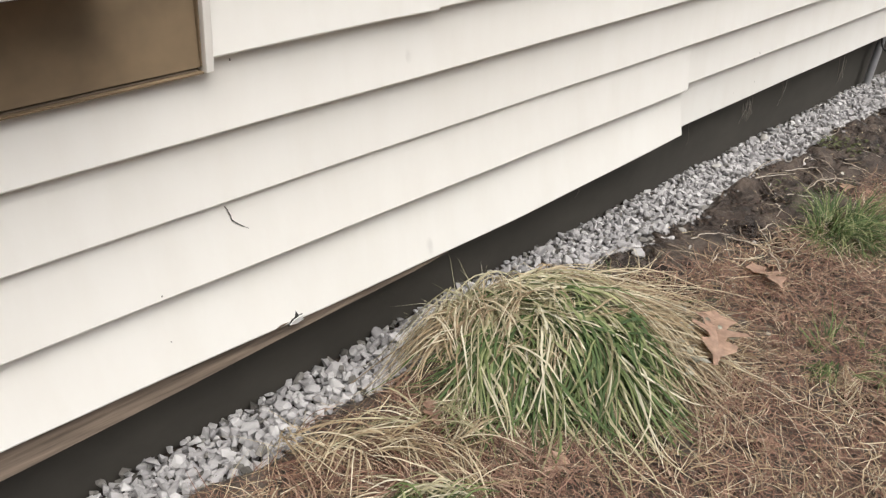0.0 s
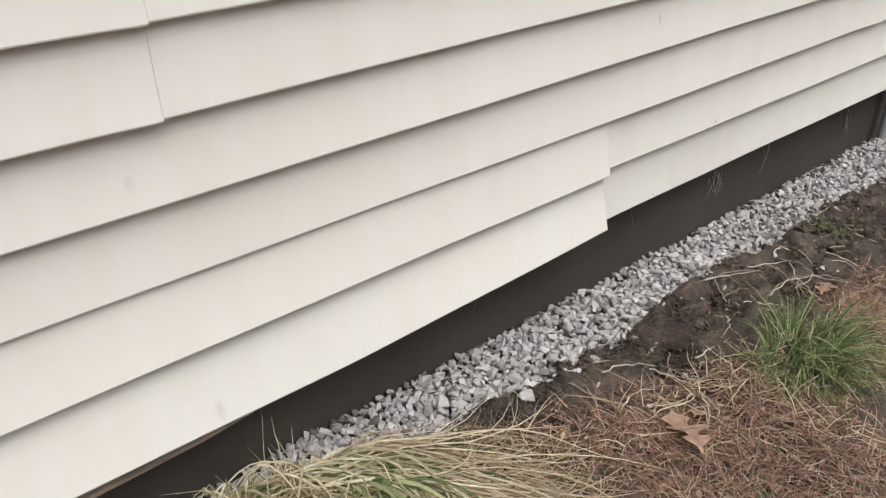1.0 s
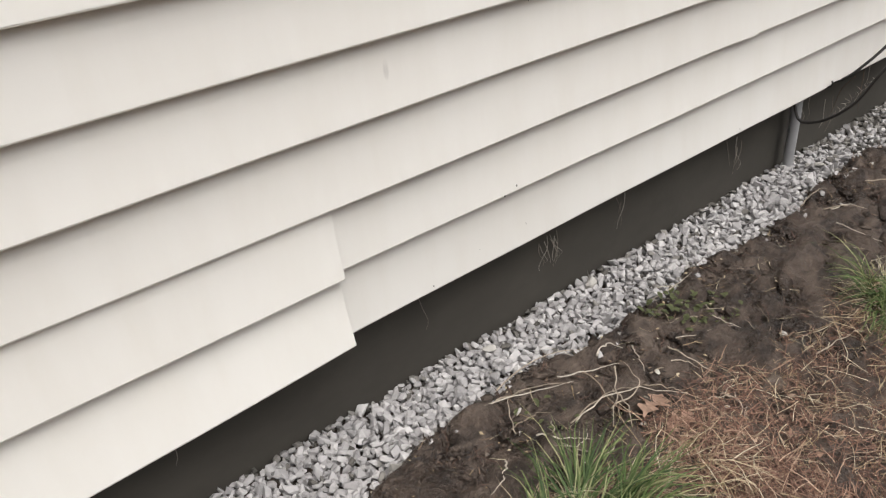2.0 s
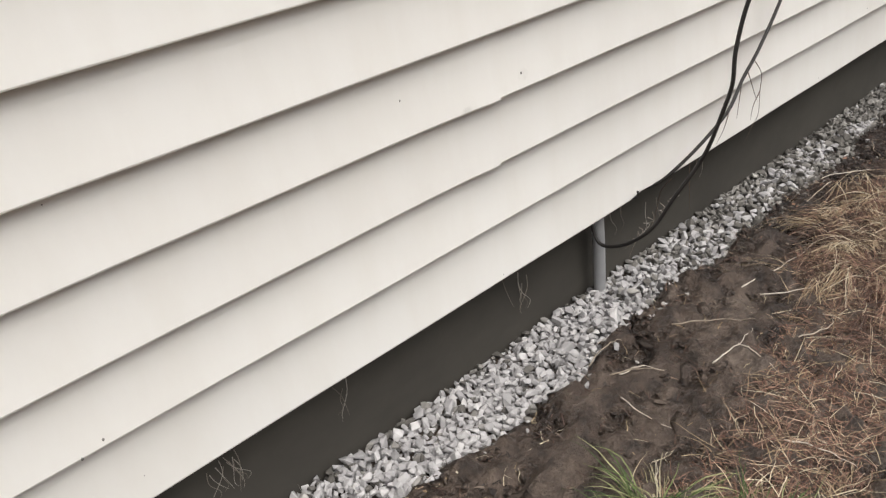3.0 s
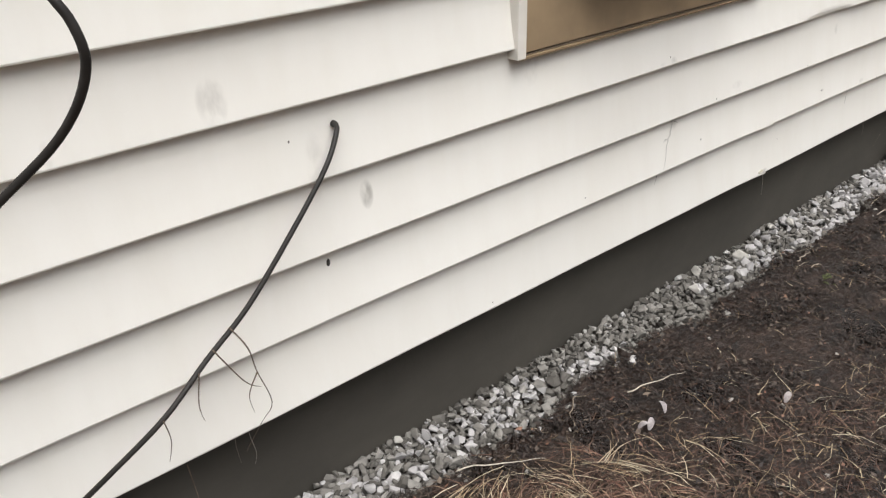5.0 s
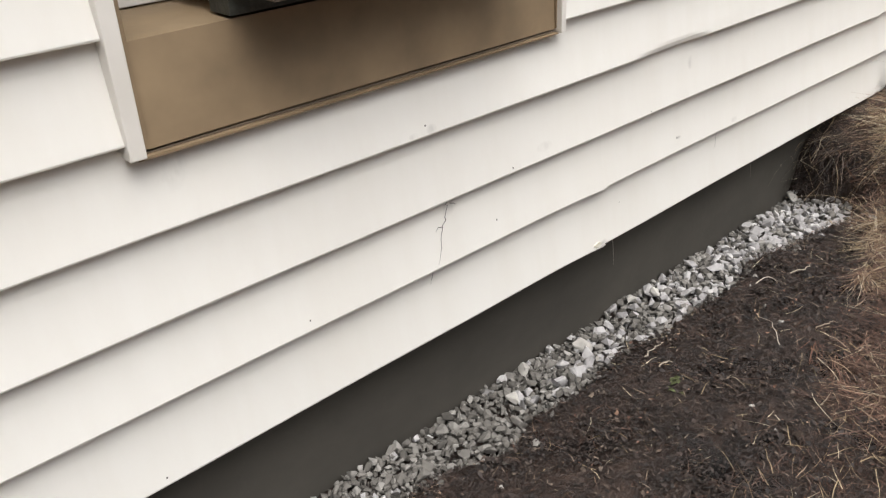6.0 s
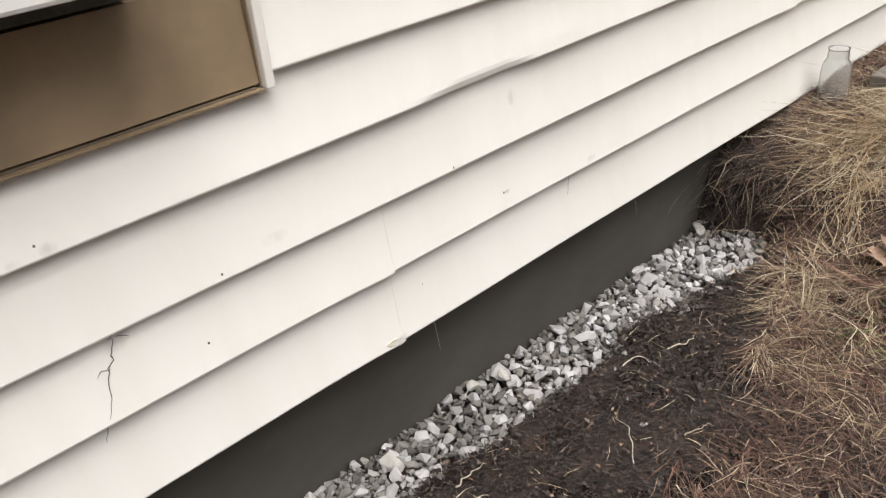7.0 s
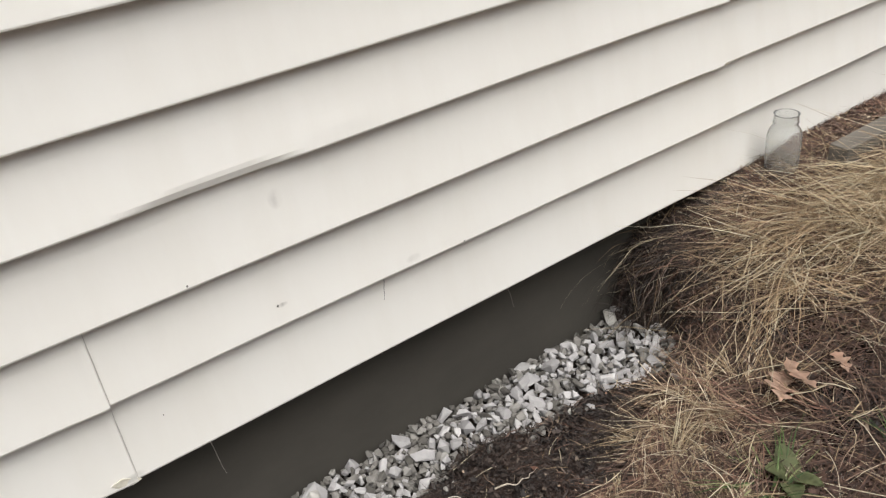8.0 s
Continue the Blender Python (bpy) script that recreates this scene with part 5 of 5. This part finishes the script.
for i, (x, y, rad, n, pale) in enumerate(((1.90, -0.39, 0.10, 260, 1.0), (2.10, -0.36, 0.12, 380, 1.2), (2.00, -0.52, 0.14, 330, 0.8), (2.32, -0.30, 0.10, 240, 1.2), (2.24, -0.48, 0.13, 300, 1.0), (2.50, -0.40, 0.10, 160, 0.8), (1.80, -0.62, 0.14, 240, 0.5))):
    draped_clump("dry_grass_clump", "blond dry grass tuft lying on bare soil", (x, y), (x, y, 0.016, rad, rad, 0.0), (
        ("dark_foliage", DULL, int(n * 1.2), (0.04, 0.13), (0.0008, 0.0020), 0.0, 3.0, (0.0, 0.0, rad), (0.0, 0.02), (0.0, 0.012)),
        ("red_foliage", NEEDLES, int(n * 0.7), (0.04, 0.13), (0.0008, 0.0018), 0.0, 3.0, (0.0, 0.0, rad), (0.0, 0.03), (0.0, 0.02)),
        ("dry_foliage", GOLD, int(n * 0.28 * pale), (0.06, 0.17), (0.0008, 0.0017), -2.2, 2.4, (0.0, 0.0, rad), (0.0, 0.022), (0.0, 0.03)),
        ("pale_foliage", STRAW, int(n * 0.22 * pale), (0.06, 0.17), (0.0008, 0.0017), -2.2, 2.6, (0.0, 0.0, rad), (0.0, 0.026), (0.0, 0.035))), 60 + i, "dry grass clumps")
ON_BANK = [(4.80, -0.24, 0.07, 90, 2.6, 0.6, BANK_GOLD), (5.02, -0.26, 0.10, 230, 2.5, 0.5, BANK_GOLD), (4.94, -0.22, 0.09, 160, -0.6, 0.5, BANK_GOLD), (5.15, -0.36, 0.13, 240, 2.6, 0.6, BANK_GOLD), (5.12, -0.34, 0.12, 160, -0.6, 0.6, BANK_GOLD), (4.92, -0.40, 0.13, 130, 2.5, 0.6, BANK_GOLD), (5.10, -0.60, 0.15, 150, -0.7, 1.0, BANK_GOLD), (5.45, -0.48, 0.18, 240, -0.5, 1.0, BANK_GOLD), (5.4, -0.78, 0.2, 160, -0.4, 1.0, BANK_GOLD)]
AT_FOOT = [(4.34, -0.44, 0.05, 60, -2.4, 0.8, STRAW), (4.45, -0.27, 0.05, 90, 1.9, 1.4, GOLD), (4.40, -0.35, 0.06, 80, 1.9, 1.4, STRAW), (4.50, -0.33, 0.06, 110, 2.2, 1.4, GOLD), (4.84, -0.10, 0.05, 60, 2.6, 0.5, STRAW), (4.08, -0.54, 0.09, 90, 0, 6, STRAW)]
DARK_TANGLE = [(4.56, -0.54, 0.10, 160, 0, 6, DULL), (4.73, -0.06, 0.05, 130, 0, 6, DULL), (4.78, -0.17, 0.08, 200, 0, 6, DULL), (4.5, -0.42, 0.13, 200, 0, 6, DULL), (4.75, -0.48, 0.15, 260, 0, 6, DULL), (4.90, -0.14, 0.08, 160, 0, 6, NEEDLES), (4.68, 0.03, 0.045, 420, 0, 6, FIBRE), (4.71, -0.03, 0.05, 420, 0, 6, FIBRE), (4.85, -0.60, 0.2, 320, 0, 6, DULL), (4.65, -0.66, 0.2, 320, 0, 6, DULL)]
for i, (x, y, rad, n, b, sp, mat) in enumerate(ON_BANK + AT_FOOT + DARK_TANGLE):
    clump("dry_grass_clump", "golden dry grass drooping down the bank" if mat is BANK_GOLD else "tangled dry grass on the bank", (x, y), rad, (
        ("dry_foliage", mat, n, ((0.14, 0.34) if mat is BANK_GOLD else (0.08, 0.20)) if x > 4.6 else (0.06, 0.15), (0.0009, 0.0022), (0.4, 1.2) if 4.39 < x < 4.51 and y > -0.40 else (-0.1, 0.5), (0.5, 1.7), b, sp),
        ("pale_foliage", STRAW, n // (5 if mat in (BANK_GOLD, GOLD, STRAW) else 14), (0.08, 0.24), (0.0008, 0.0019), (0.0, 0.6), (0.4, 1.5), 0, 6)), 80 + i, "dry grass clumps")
for i, (x, y, rad, n, b) in enumerate(((4.22, -0.37, 0.08, 200, -2.2), (4.32, -0.32, 0.07, 190, -2.3), (4.42, -0.29, 0.06, 160, -2.4), (4.20, -0.47, 0.09, 190, -2.0), (4.36, -0.42, 0.09, 170, -2.2), (3.80, -0.46, 0.10, 110, -2.0), (3.70, -0.54, 0.10, 80, -2.0), (3.94, -0.52, 0.10, 80, -2.2))):
    clump("dry_grass_clump", "pinkish tan dry grass hanging towards the soil", (x, y), rad, (
        ("dry_foliage", GOLD, n // 2 if y > -0.40 and x > 4.1 else n // 10, (0.06, 0.19), (0.0008, 0.0019), (0.0, 0.9), (0.6, 2.2), b, 0.9),
        ("pale_foliage", STRAW, n // 3 if y > -0.40 and x > 4.1 else n // 8, (0.06, 0.19), (0.0008, 0.0018), (0.0, 0.8), (0.6, 2.0), b, 0.9),
        ("dark_foliage", DULL, n, (0.05, 0.15), (0.0009, 0.0021), (0.0, 0.7), (0.6, 2.0), b, 1.2),
        ("red_foliage", NEEDLES, n // 2, (0.05, 0.16), (0.0008, 0.0019), (0.0, 0.7), (0.6, 2.0), b, 0.9)), 120 + i, "dry grass clumps")
clump("dry_grass_clump", "long bleached stalks arching over the golden bank", (5.02, -0.30), 0.18, (
    ("pale_foliage", STRAW, 46, (0.22, 0.42), (0.0018, 0.0036), (0.2, 0.8), (0.5, 1.6), 2.5, 0.6),
    ("pale_foliage", STRAW, 24, (0.16, 0.30), (0.0016, 0.0030), (0.2, 0.9), (0.5, 1.6), -0.6, 0.9)), 150, "dry grass clumps")
clump("dry_grass_clump", "pinkish dry stalks lying at the foot of the bank", (4.52, -0.40), 0.14, (
    ("pale_foliage", STRAW, 34, (0.14, 0.32), (0.0014, 0.0028), (0.0, 0.4), (0.2, 0.8), 0.3, 0.9),
    ("red_foliage", NEEDLES, 60, (0.10, 0.24), (0.0012, 0.0024), (0.0, 0.5), (0.2, 1.0), 2.6, 1.2)), 151, "dry grass clumps")
for i, (x, y, rad, n) in enumerate(((4.40, -0.50, 0.05, 60), (4.62, -0.60, 0.05, 50))):
    clump("grass_tuft", "small green tuft in dry grass", (x, y), rad, (("green_foliage", GREEN, n, (0.06, 0.14), (0.0024, 0.004), (0.3, 1.2), (0.6, 1.8), None, 0),), 100 + i, "green tufts")


# ---- leaves, twigs, pebbles ----
def leaf_mesh(seed):
    r = random.Random(seed)
    outline = []
    # lobed oak leaf: half widths along the midrib
    half = [(0.0, 0.02), (0.10, 0.05), (0.20, 0.20), (0.26, 0.22), (0.33, 0.09), (0.42, 0.13), (0.52, 0.36), (0.60, 0.34), (0.64, 0.13), (0.74, 0.17), (0.82, 0.27), (0.88, 0.20), (0.93, 0.07), (1.0, 0.0)]
    bm = bmesh.new()
    rows = []
    for t, w in half:
        curl = 0.10 * math.sin(t * 3 + seed) + 0.05 * math.sin(7 * t)
        k = 1 + r.uniform(-0.15, 0.15)
        rows.append([bm.verts.new((t, -w * k, curl + 0.5 * w * w + r.uniform(-0.02, 0.02))), bm.verts.new((t, 0, curl)), bm.verts.new((t, w * (2 - k), curl + 0.5 * w * w + r.uniform(-0.02, 0.02)))])
    for a, b in zip(rows, rows[1:]):
        for j in (0, 1):
            bm.faces.new((a[j], a[j + 1], b[j + 1], b[j]))
    bmesh.ops.solidify(bm, geom=bm.faces[:], thickness=0.008)
    return bm


for i, (x, y, s, rz, rx, dz) in enumerate(((-0.705, -0.585, 0.165, 33, 6, 0.052), (-0.338, -0.537, 0.115, 62, 8, 0.026), (-0.26, -0.47, 0.07, 15, -8, 0.014), (-1.045, -0.455, 0.075, 80, 60, 0.05), (-1.235, -0.36, 0.060, 70, 20, 0.03),
                                           (-0.70, -0.60, 0.075, 20, 5, 0.012), (-1.18, -0.55, 0.07, 10, 5, 0.014), (0.33, -0.40, 0.085, 15, -6, 0.012), (-0.30, -0.66, 0.06, 40, 0, 0.012), (4.51, -0.42, 0.080, 30, 15, 0.05), (4.57, -0.45, 0.075, 80, 20, 0.05),
                                           (0.34, -0.44, 0.06, -10, 8, 0.012), (4.64, -0.46, 0.05, 60, 5, 0.03), (-0.75, -0.74, 0.06, 200, 5, 0.014), (2.34, -0.56, 0.08, 30, 4, 0.012), (-0.45, -0.53, 0.05, 0, 10, 0.012))):
    ob = part("oak_leaf", leaf_mesh(i), LEAF)
    ob.matrix_basis = Matrix.Translation((x, y, float(ground_z(x, y)) + dz)) @ pose(0, 0, 0, rx, -rx * 0.4, rz) @ Matrix.Diagonal((s, s, s, 1))
    tagged(ob, "dry tan lobed oak leaf fallen on the litter", "leaf", "fallen oak leaves")


R = random.Random(12)
for i in range(70):
    x, y = (R.gauss(-0.69, 0.05), R.gauss(-0.50, 0.04)) if i < 58 else (R.uniform(-0.5, 0.6), R.uniform(-0.6, -0.3))
    bm = bmesh.new()
    n = R.choice((4, 5, 6))
    s = R.uniform(0.007, 0.020) if i < 58 else R.uniform(0.004, 0.009)
    ring = [bm.verts.new((s * math.cos(6.283 * k / n) * R.uniform(0.6, 1.2), s * 0.7 * math.sin(6.283 * k / n) * R.uniform(0.6, 1.2), R.uniform(0, 0.3) * s)) for k in range(n)]
    bm.faces.new(ring)
    bmesh.ops.solidify(bm, geom=bm.faces[:], thickness=0.0006)
    ob = part("leaf_scrap", bm, FLAKE)
    ob.matrix_basis = pose(x, y, float(ground_z(x, y)) + (R.uniform(0.034, 0.070) if i < 58 else 0.012), R.uniform(-30, 30), R.uniform(-30, 30), R.uniform(0, 360))
    tagged(ob, "pale crumbled leaf scrap on the litter", "leaf scrap", "leaf scraps")


def twig(pts, r=0.0018, label="pale dry twig lying on the soil"):
    turn = random.Random(int(abs(pts[0][0]) * 9973 + abs(pts[0][1]) * 7919))
    full = []
    for a, b in zip(pts, pts[1:]):
        for k in range(3):
            full.append([u + (v - u) * k / 3 for u, v in zip(a, b)])
            if k:
                full[-1][0] += turn.uniform(-0.004, 0.004)
                full[-1][1] += turn.uniform(-0.004, 0.004)
    P = [(x, y, float(ground_z(x, y)) + h) for x, y, h in full + [pts[-1]]]
    tagged(tube("twig", P, r, TWIG, sides=5, steps=2, taper=True, wobble=0.12), label, "twig", "twigs")


def strew(rows, lift=0.012):
    """Twigs from one end to the other, with a sideways bow."""
    for x0, y0, x1, y1, bow in rows:
        d = max(math.hypot(x1 - x0, y1 - y0), 0.001)
        u, v = -(y1 - y0) / d * bow, (x1 - x0) / d * bow
        twig([(x0, y0, lift), (0.7 * x0 + 0.3 * x1 + 0.8 * u, 0.7 * y0 + 0.3 * y1 + 0.8 * v, lift + 0.008), (0.35 * x0 + 0.65 * x1 + 0.9 * u, 0.35 * y0 + 0.65 * y1 + 0.9 * v, lift + 0.008), (x1, y1, lift)])


# beside the large clump
strew([(0.162, -0.204, 0.312, -0.266, 0.006), (0.295, -0.231, 0.412, -0.28, -0.01), (0.399, -0.28, 0.276, -0.377, 0.004), (0.226, -0.325, 0.402, -0.344, 0.012), (0.402, -0.344, 0.445, -0.399, -0.008), (0.348, -0.318, 0.299, -0.401, 0.006), (0.16, -0.307, 0.226, -0.375, -0.01), (0.233, -0.438, 0.313, -0.544, 0.004), (0.081, -0.313, 0.013, -0.35, 0.012), (-0.126, -0.317, -0.202, -0.387, -0.008), (-1.45, -0.15, -1.25, -0.14, 0.015)])
strew([(-0.282, -0.272, -0.18, -0.33, 0.006), (-0.201, -0.325, -0.164, -0.444, -0.01), (-0.168, -0.44, -0.104, -0.485, 0.004), (-0.339, -0.368, -0.243, -0.371, 0.012), (-0.359, -0.253, -0.344, -0.365, -0.008), (-0.088, -0.391, -0.004, -0.434, 0.006), (-0.1, -0.36, -0.036, -0.359, -0.01), (-0.184, -0.432, -0.267, -0.508, 0.004)])
# round the green tufts
strew([(0.1, -0.185, 0.31, -0.258, -0.006), (0.234, -0.33, 0.445, -0.41, 0.041), (0.34, -0.25, 0.282, -0.406, 0.013), (0.309, -0.347, 0.422, -0.282, -0.038), (0.472, -0.263, 0.431, -0.324, -0.003), (0.523, -0.309, 0.534, -0.412, -0.009), (0.477, -0.337, 0.519, -0.384, 0.008), (0.396, -0.24, 0.453, -0.258, 0.015), (0.646, -0.463, 0.712, -0.359, -0.001), (0.724, -0.505, 0.857, -0.527, -0.005), (0.2, -0.17, 0.42, -0.2, 0.004), (0.62, -0.19, 0.78, -0.185, -0.013)])
# on the mud by the cables
strew([(1.217, -0.289, 1.206, -0.405, -0.015), (1.256, -0.236, 1.342, -0.306, 0.0), (1.474, -0.235, 1.621, -0.356, -0.006), (1.513, -0.365, 1.483, -0.463, -0.001), (1.308, -0.561, 1.327, -0.678, 0.004), (1.703, -0.312, 1.861, -0.388, -0.026), (1.27, -0.248, 1.337, -0.307, 0.009), (1.0, -0.5, 1.12, -0.43, 0.001), (1.42, -0.36, 1.58, -0.36, -0.01), (1.28, -0.17, 1.36, -0.19, -0.0), (1.7, -0.27, 2.0, -0.3, -0.015), (1.62, -0.44, 1.74, -0.46, -0.02)])
# on the dark loam
strew([(4.075, -0.209, 4.159, -0.218, -0.02), (2.765, -0.217, 2.916, -0.253, -0.005), (2.36, -0.15, 2.5, -0.24, -0.01), (3.56, -0.155, 3.63, -0.155, -0.005), (3.9, -0.36, 3.96, -0.38, -0.005), (3.55, -0.2, 3.58, -0.21, 0.0)])

R = random.Random(21)
for i in range(23):
    x, y, a = (R.uniform(0.10, 0.78), R.uniform(-0.46, -0.22), R.uniform(0, 6.28)) if i < 20 else (R.uniform(2.0, 4.4), R.uniform(-0.5, -0.16), R.uniform(0, 6.28))
    L, c = R.uniform(0.02, 0.045), R.uniform(-0.9, 0.9)
    pts = [(x, y, 0.004)]
    for k in range(3):
        x, y, a = x + L * math.cos(a), y + L * math.sin(a), a + c + R.uniform(-0.5, 0.5)
        pts.append((x, y, 0.010 + 0.012 * (k == 1) * R.random()))
    twig(pts, R.uniform(0.0010, 0.0019), "pale dry root lying on the soil")

R = random.Random(9)
PEBBLE = stone_meshes(5, PALE_STONE, "pebble", 20, 8)
pebbles = [(-0.346, -0.209), (-0.307, -0.286), (-0.155, -0.379), (0.182, -0.243), (-0.27, -0.478), (2.30, -0.445), (3.884, -0.290), (4.02, -0.15), (4.30, -0.145), (0.504, -0.494), (0.48, -0.47), (0.33, -0.40), (2.29, -0.42), (2.26, -0.44),
           (2.36, -0.16), (2.65, -0.16), (3.92, -0.23), (3.80, -0.28), (0.66, -0.33), (0.74, -0.43), (0.75, -0.24), (4.74, -0.10), (4.72, -0.05), (4.79, -0.07), (4.70, -0.12), (4.76, -0.14), (4.68, -0.16), (2.85, -0.594), (2.98, -0.44)]
pebbles += [(2.43 + R.gauss(0, 0.035), -0.555 + R.gauss(0, 0.02)) for _ in range(14)]
pebbles += [(R.uniform(-0.35, 4.5), R.uniform(-0.6, -0.19)) for _ in range(46)]
for i, (x, y) in enumerate(pebbles):
    s = R.uniform(0.006, 0.0095) if i < 43 else R.uniform(0.003, 0.006)
    ob = new("pebble", PEBBLE[i % 5])
    ob.matrix_basis = Matrix.LocRotScale((x, y, float(ground_z(x, y)) + s * 0.35), Euler((R.uniform(0, 6), R.uniform(0, 6), R.uniform(0, 6))).to_matrix(), (s * 1.2, s, s * 0.8))
    tagged(ob, "pale stray stone lying on the soil", "pebble", "stray pebbles")


def petal(x, y, rz):
    bm = bmesh.new()
    rows = []
    for i in range(6):
        t = i / 5
        w = 0.0065 * math.sin(math.pi * (0.12 + 0.8 * t))
        rows.append([bm.verts.new((0.024 * t, s * w, 0.010 * math.sin(2.4 * t) + 0.25 * w * abs(s))) for s in (-1, 0, 1)])
    for a, b in zip(rows, rows[1:]):
        for j in (0, 1):
            bm.faces.new((a[j], a[j + 1], b[j + 1], b[j]))
    bmesh.ops.solidify(bm, geom=bm.faces[:], thickness=0.0008)
    ob = part("petal", bm, PETAL)
    ob.matrix_basis = Matrix.Translation((x, y, float(ground_z(x, y)) + 0.012)) @ pose(0, 0, 0, 10, -25, rz)
    tagged(ob, "wilted white petal on the litter", "petal", "white petals")


for x, y, rz in ((2.690, -0.300, -40), (2.705, -0.315, 30), (2.77, -0.305, 80), (2.98, -0.44, 10)):
    petal(x, y, rz)


def weed(at, n, size, label, seed):
    thing = empty("weed", (at[0], at[1], float(ground_z(*at))))
    r = random.Random(seed)
    for i in range(n):
        bm = bmesh.new()
        rows = []
        L, W = size * r.uniform(0.6, 1.1), size * r.uniform(0.2, 0.32)
        for j in range(7):
            t = j / 6
            w = W * math.sin(math.pi * (0.06 + 0.9 * t)) ** 0.8
            z = L * (0.5 * t - 0.42 * t * t)
            rows.append([bm.verts.new((L * t, s * w, z + 0.25 * w * abs(s))) for s in (-1, 0, 1)])
        for a, b in zip(rows, rows[1:]):
            for k in (0, 1):
                bm.faces.new((a[k], a[k + 1], b[k + 1], b[k]))
        bmesh.ops.solidify(bm, geom=bm.faces[:], thickness=0.0006)
        ob = part("leaf", bm, WEED, thing, shade=True)
        d = 0.9 * size if n < 10 else 0.055
        ob.matrix_basis = pose(r.uniform(-d, d) * (n > 6), r.uniform(-d, d) * (n > 6), 0.004 + r.uniform(0, 0.01), 0, r.uniform(-30, 0), 360 * i / n + r.uniform(-25, 25))
    tagged(thing, label, "weed", "weeds")


weed((0.63, -0.25), 44, 0.021, "small green clover-like weed on bare soil", 1)
weed((0.70, -0.29), 30, 0.015, "small green clover-like weed on bare soil", 2)
weed((0.20, -0.30), 14, 0.015, "small green clover-like weed on bare soil", 3)
weed((4.43, -0.50), 5, 0.060, "pale green broad-leaved weed in dry grass", 4)
weed((3.52, -0.26), 8, 0.018, "tiny green seedling on dark soil", 5)

# ---- glass jar and plank at the end of the bed ----
jar = empty("glass_jar", (5.005, -0.062, float(ground_z(5.005, -0.062))))
prof = [(0.0, 0.004), (0.026, 0.004), (0.033, 0.010), (0.036, 0.022), (0.0372, 0.084), (0.0362, 0.098), (0.0325, 0.111), (0.0262, 0.120), (0.0250, 0.125), (0.0276, 0.128), (0.0252, 0.132), (0.0262, 0.136), (0.0252, 0.144), (0.0272, 0.147)]
inner = [(r - 0.0026, z) for r, z in prof[::-1] if z > 0.02] + [(0.030, 0.014), (0.0, 0.011)]
bm = bmesh.new()
rings = []
for r, z in prof + inner:
    rings.append([bm.verts.new((max(r, 0.0003) * math.cos(a), max(r, 0.0003) * math.sin(a), z)) for a in np.linspace(0, 2 * math.pi, 28, endpoint=False)])
for a, b in zip(rings, rings[1:]):
    for k in range(28):
        bm.faces.new((a[k], a[(k + 1) % 28], b[(k + 1) % 28], b[k]))
part("jar_body", bm, JAR_GLASS, jar, shade=True)
jar.scale = (0.97, 0.97, 0.95)
tagged(jar, "clear empty glass preserving jar standing by the siding", "jar")

plank = part("plank", boxed(-0.62, 0.62, -0.022, 0.022, -0.052, 0.052, bevel=0.003), PLANK)
plank.matrix_basis = pose(5.715, -0.132, 0.190, 3, 0.4, 0)
tagged(plank, "weathered grey plank set on edge in the dry grass", "plank")
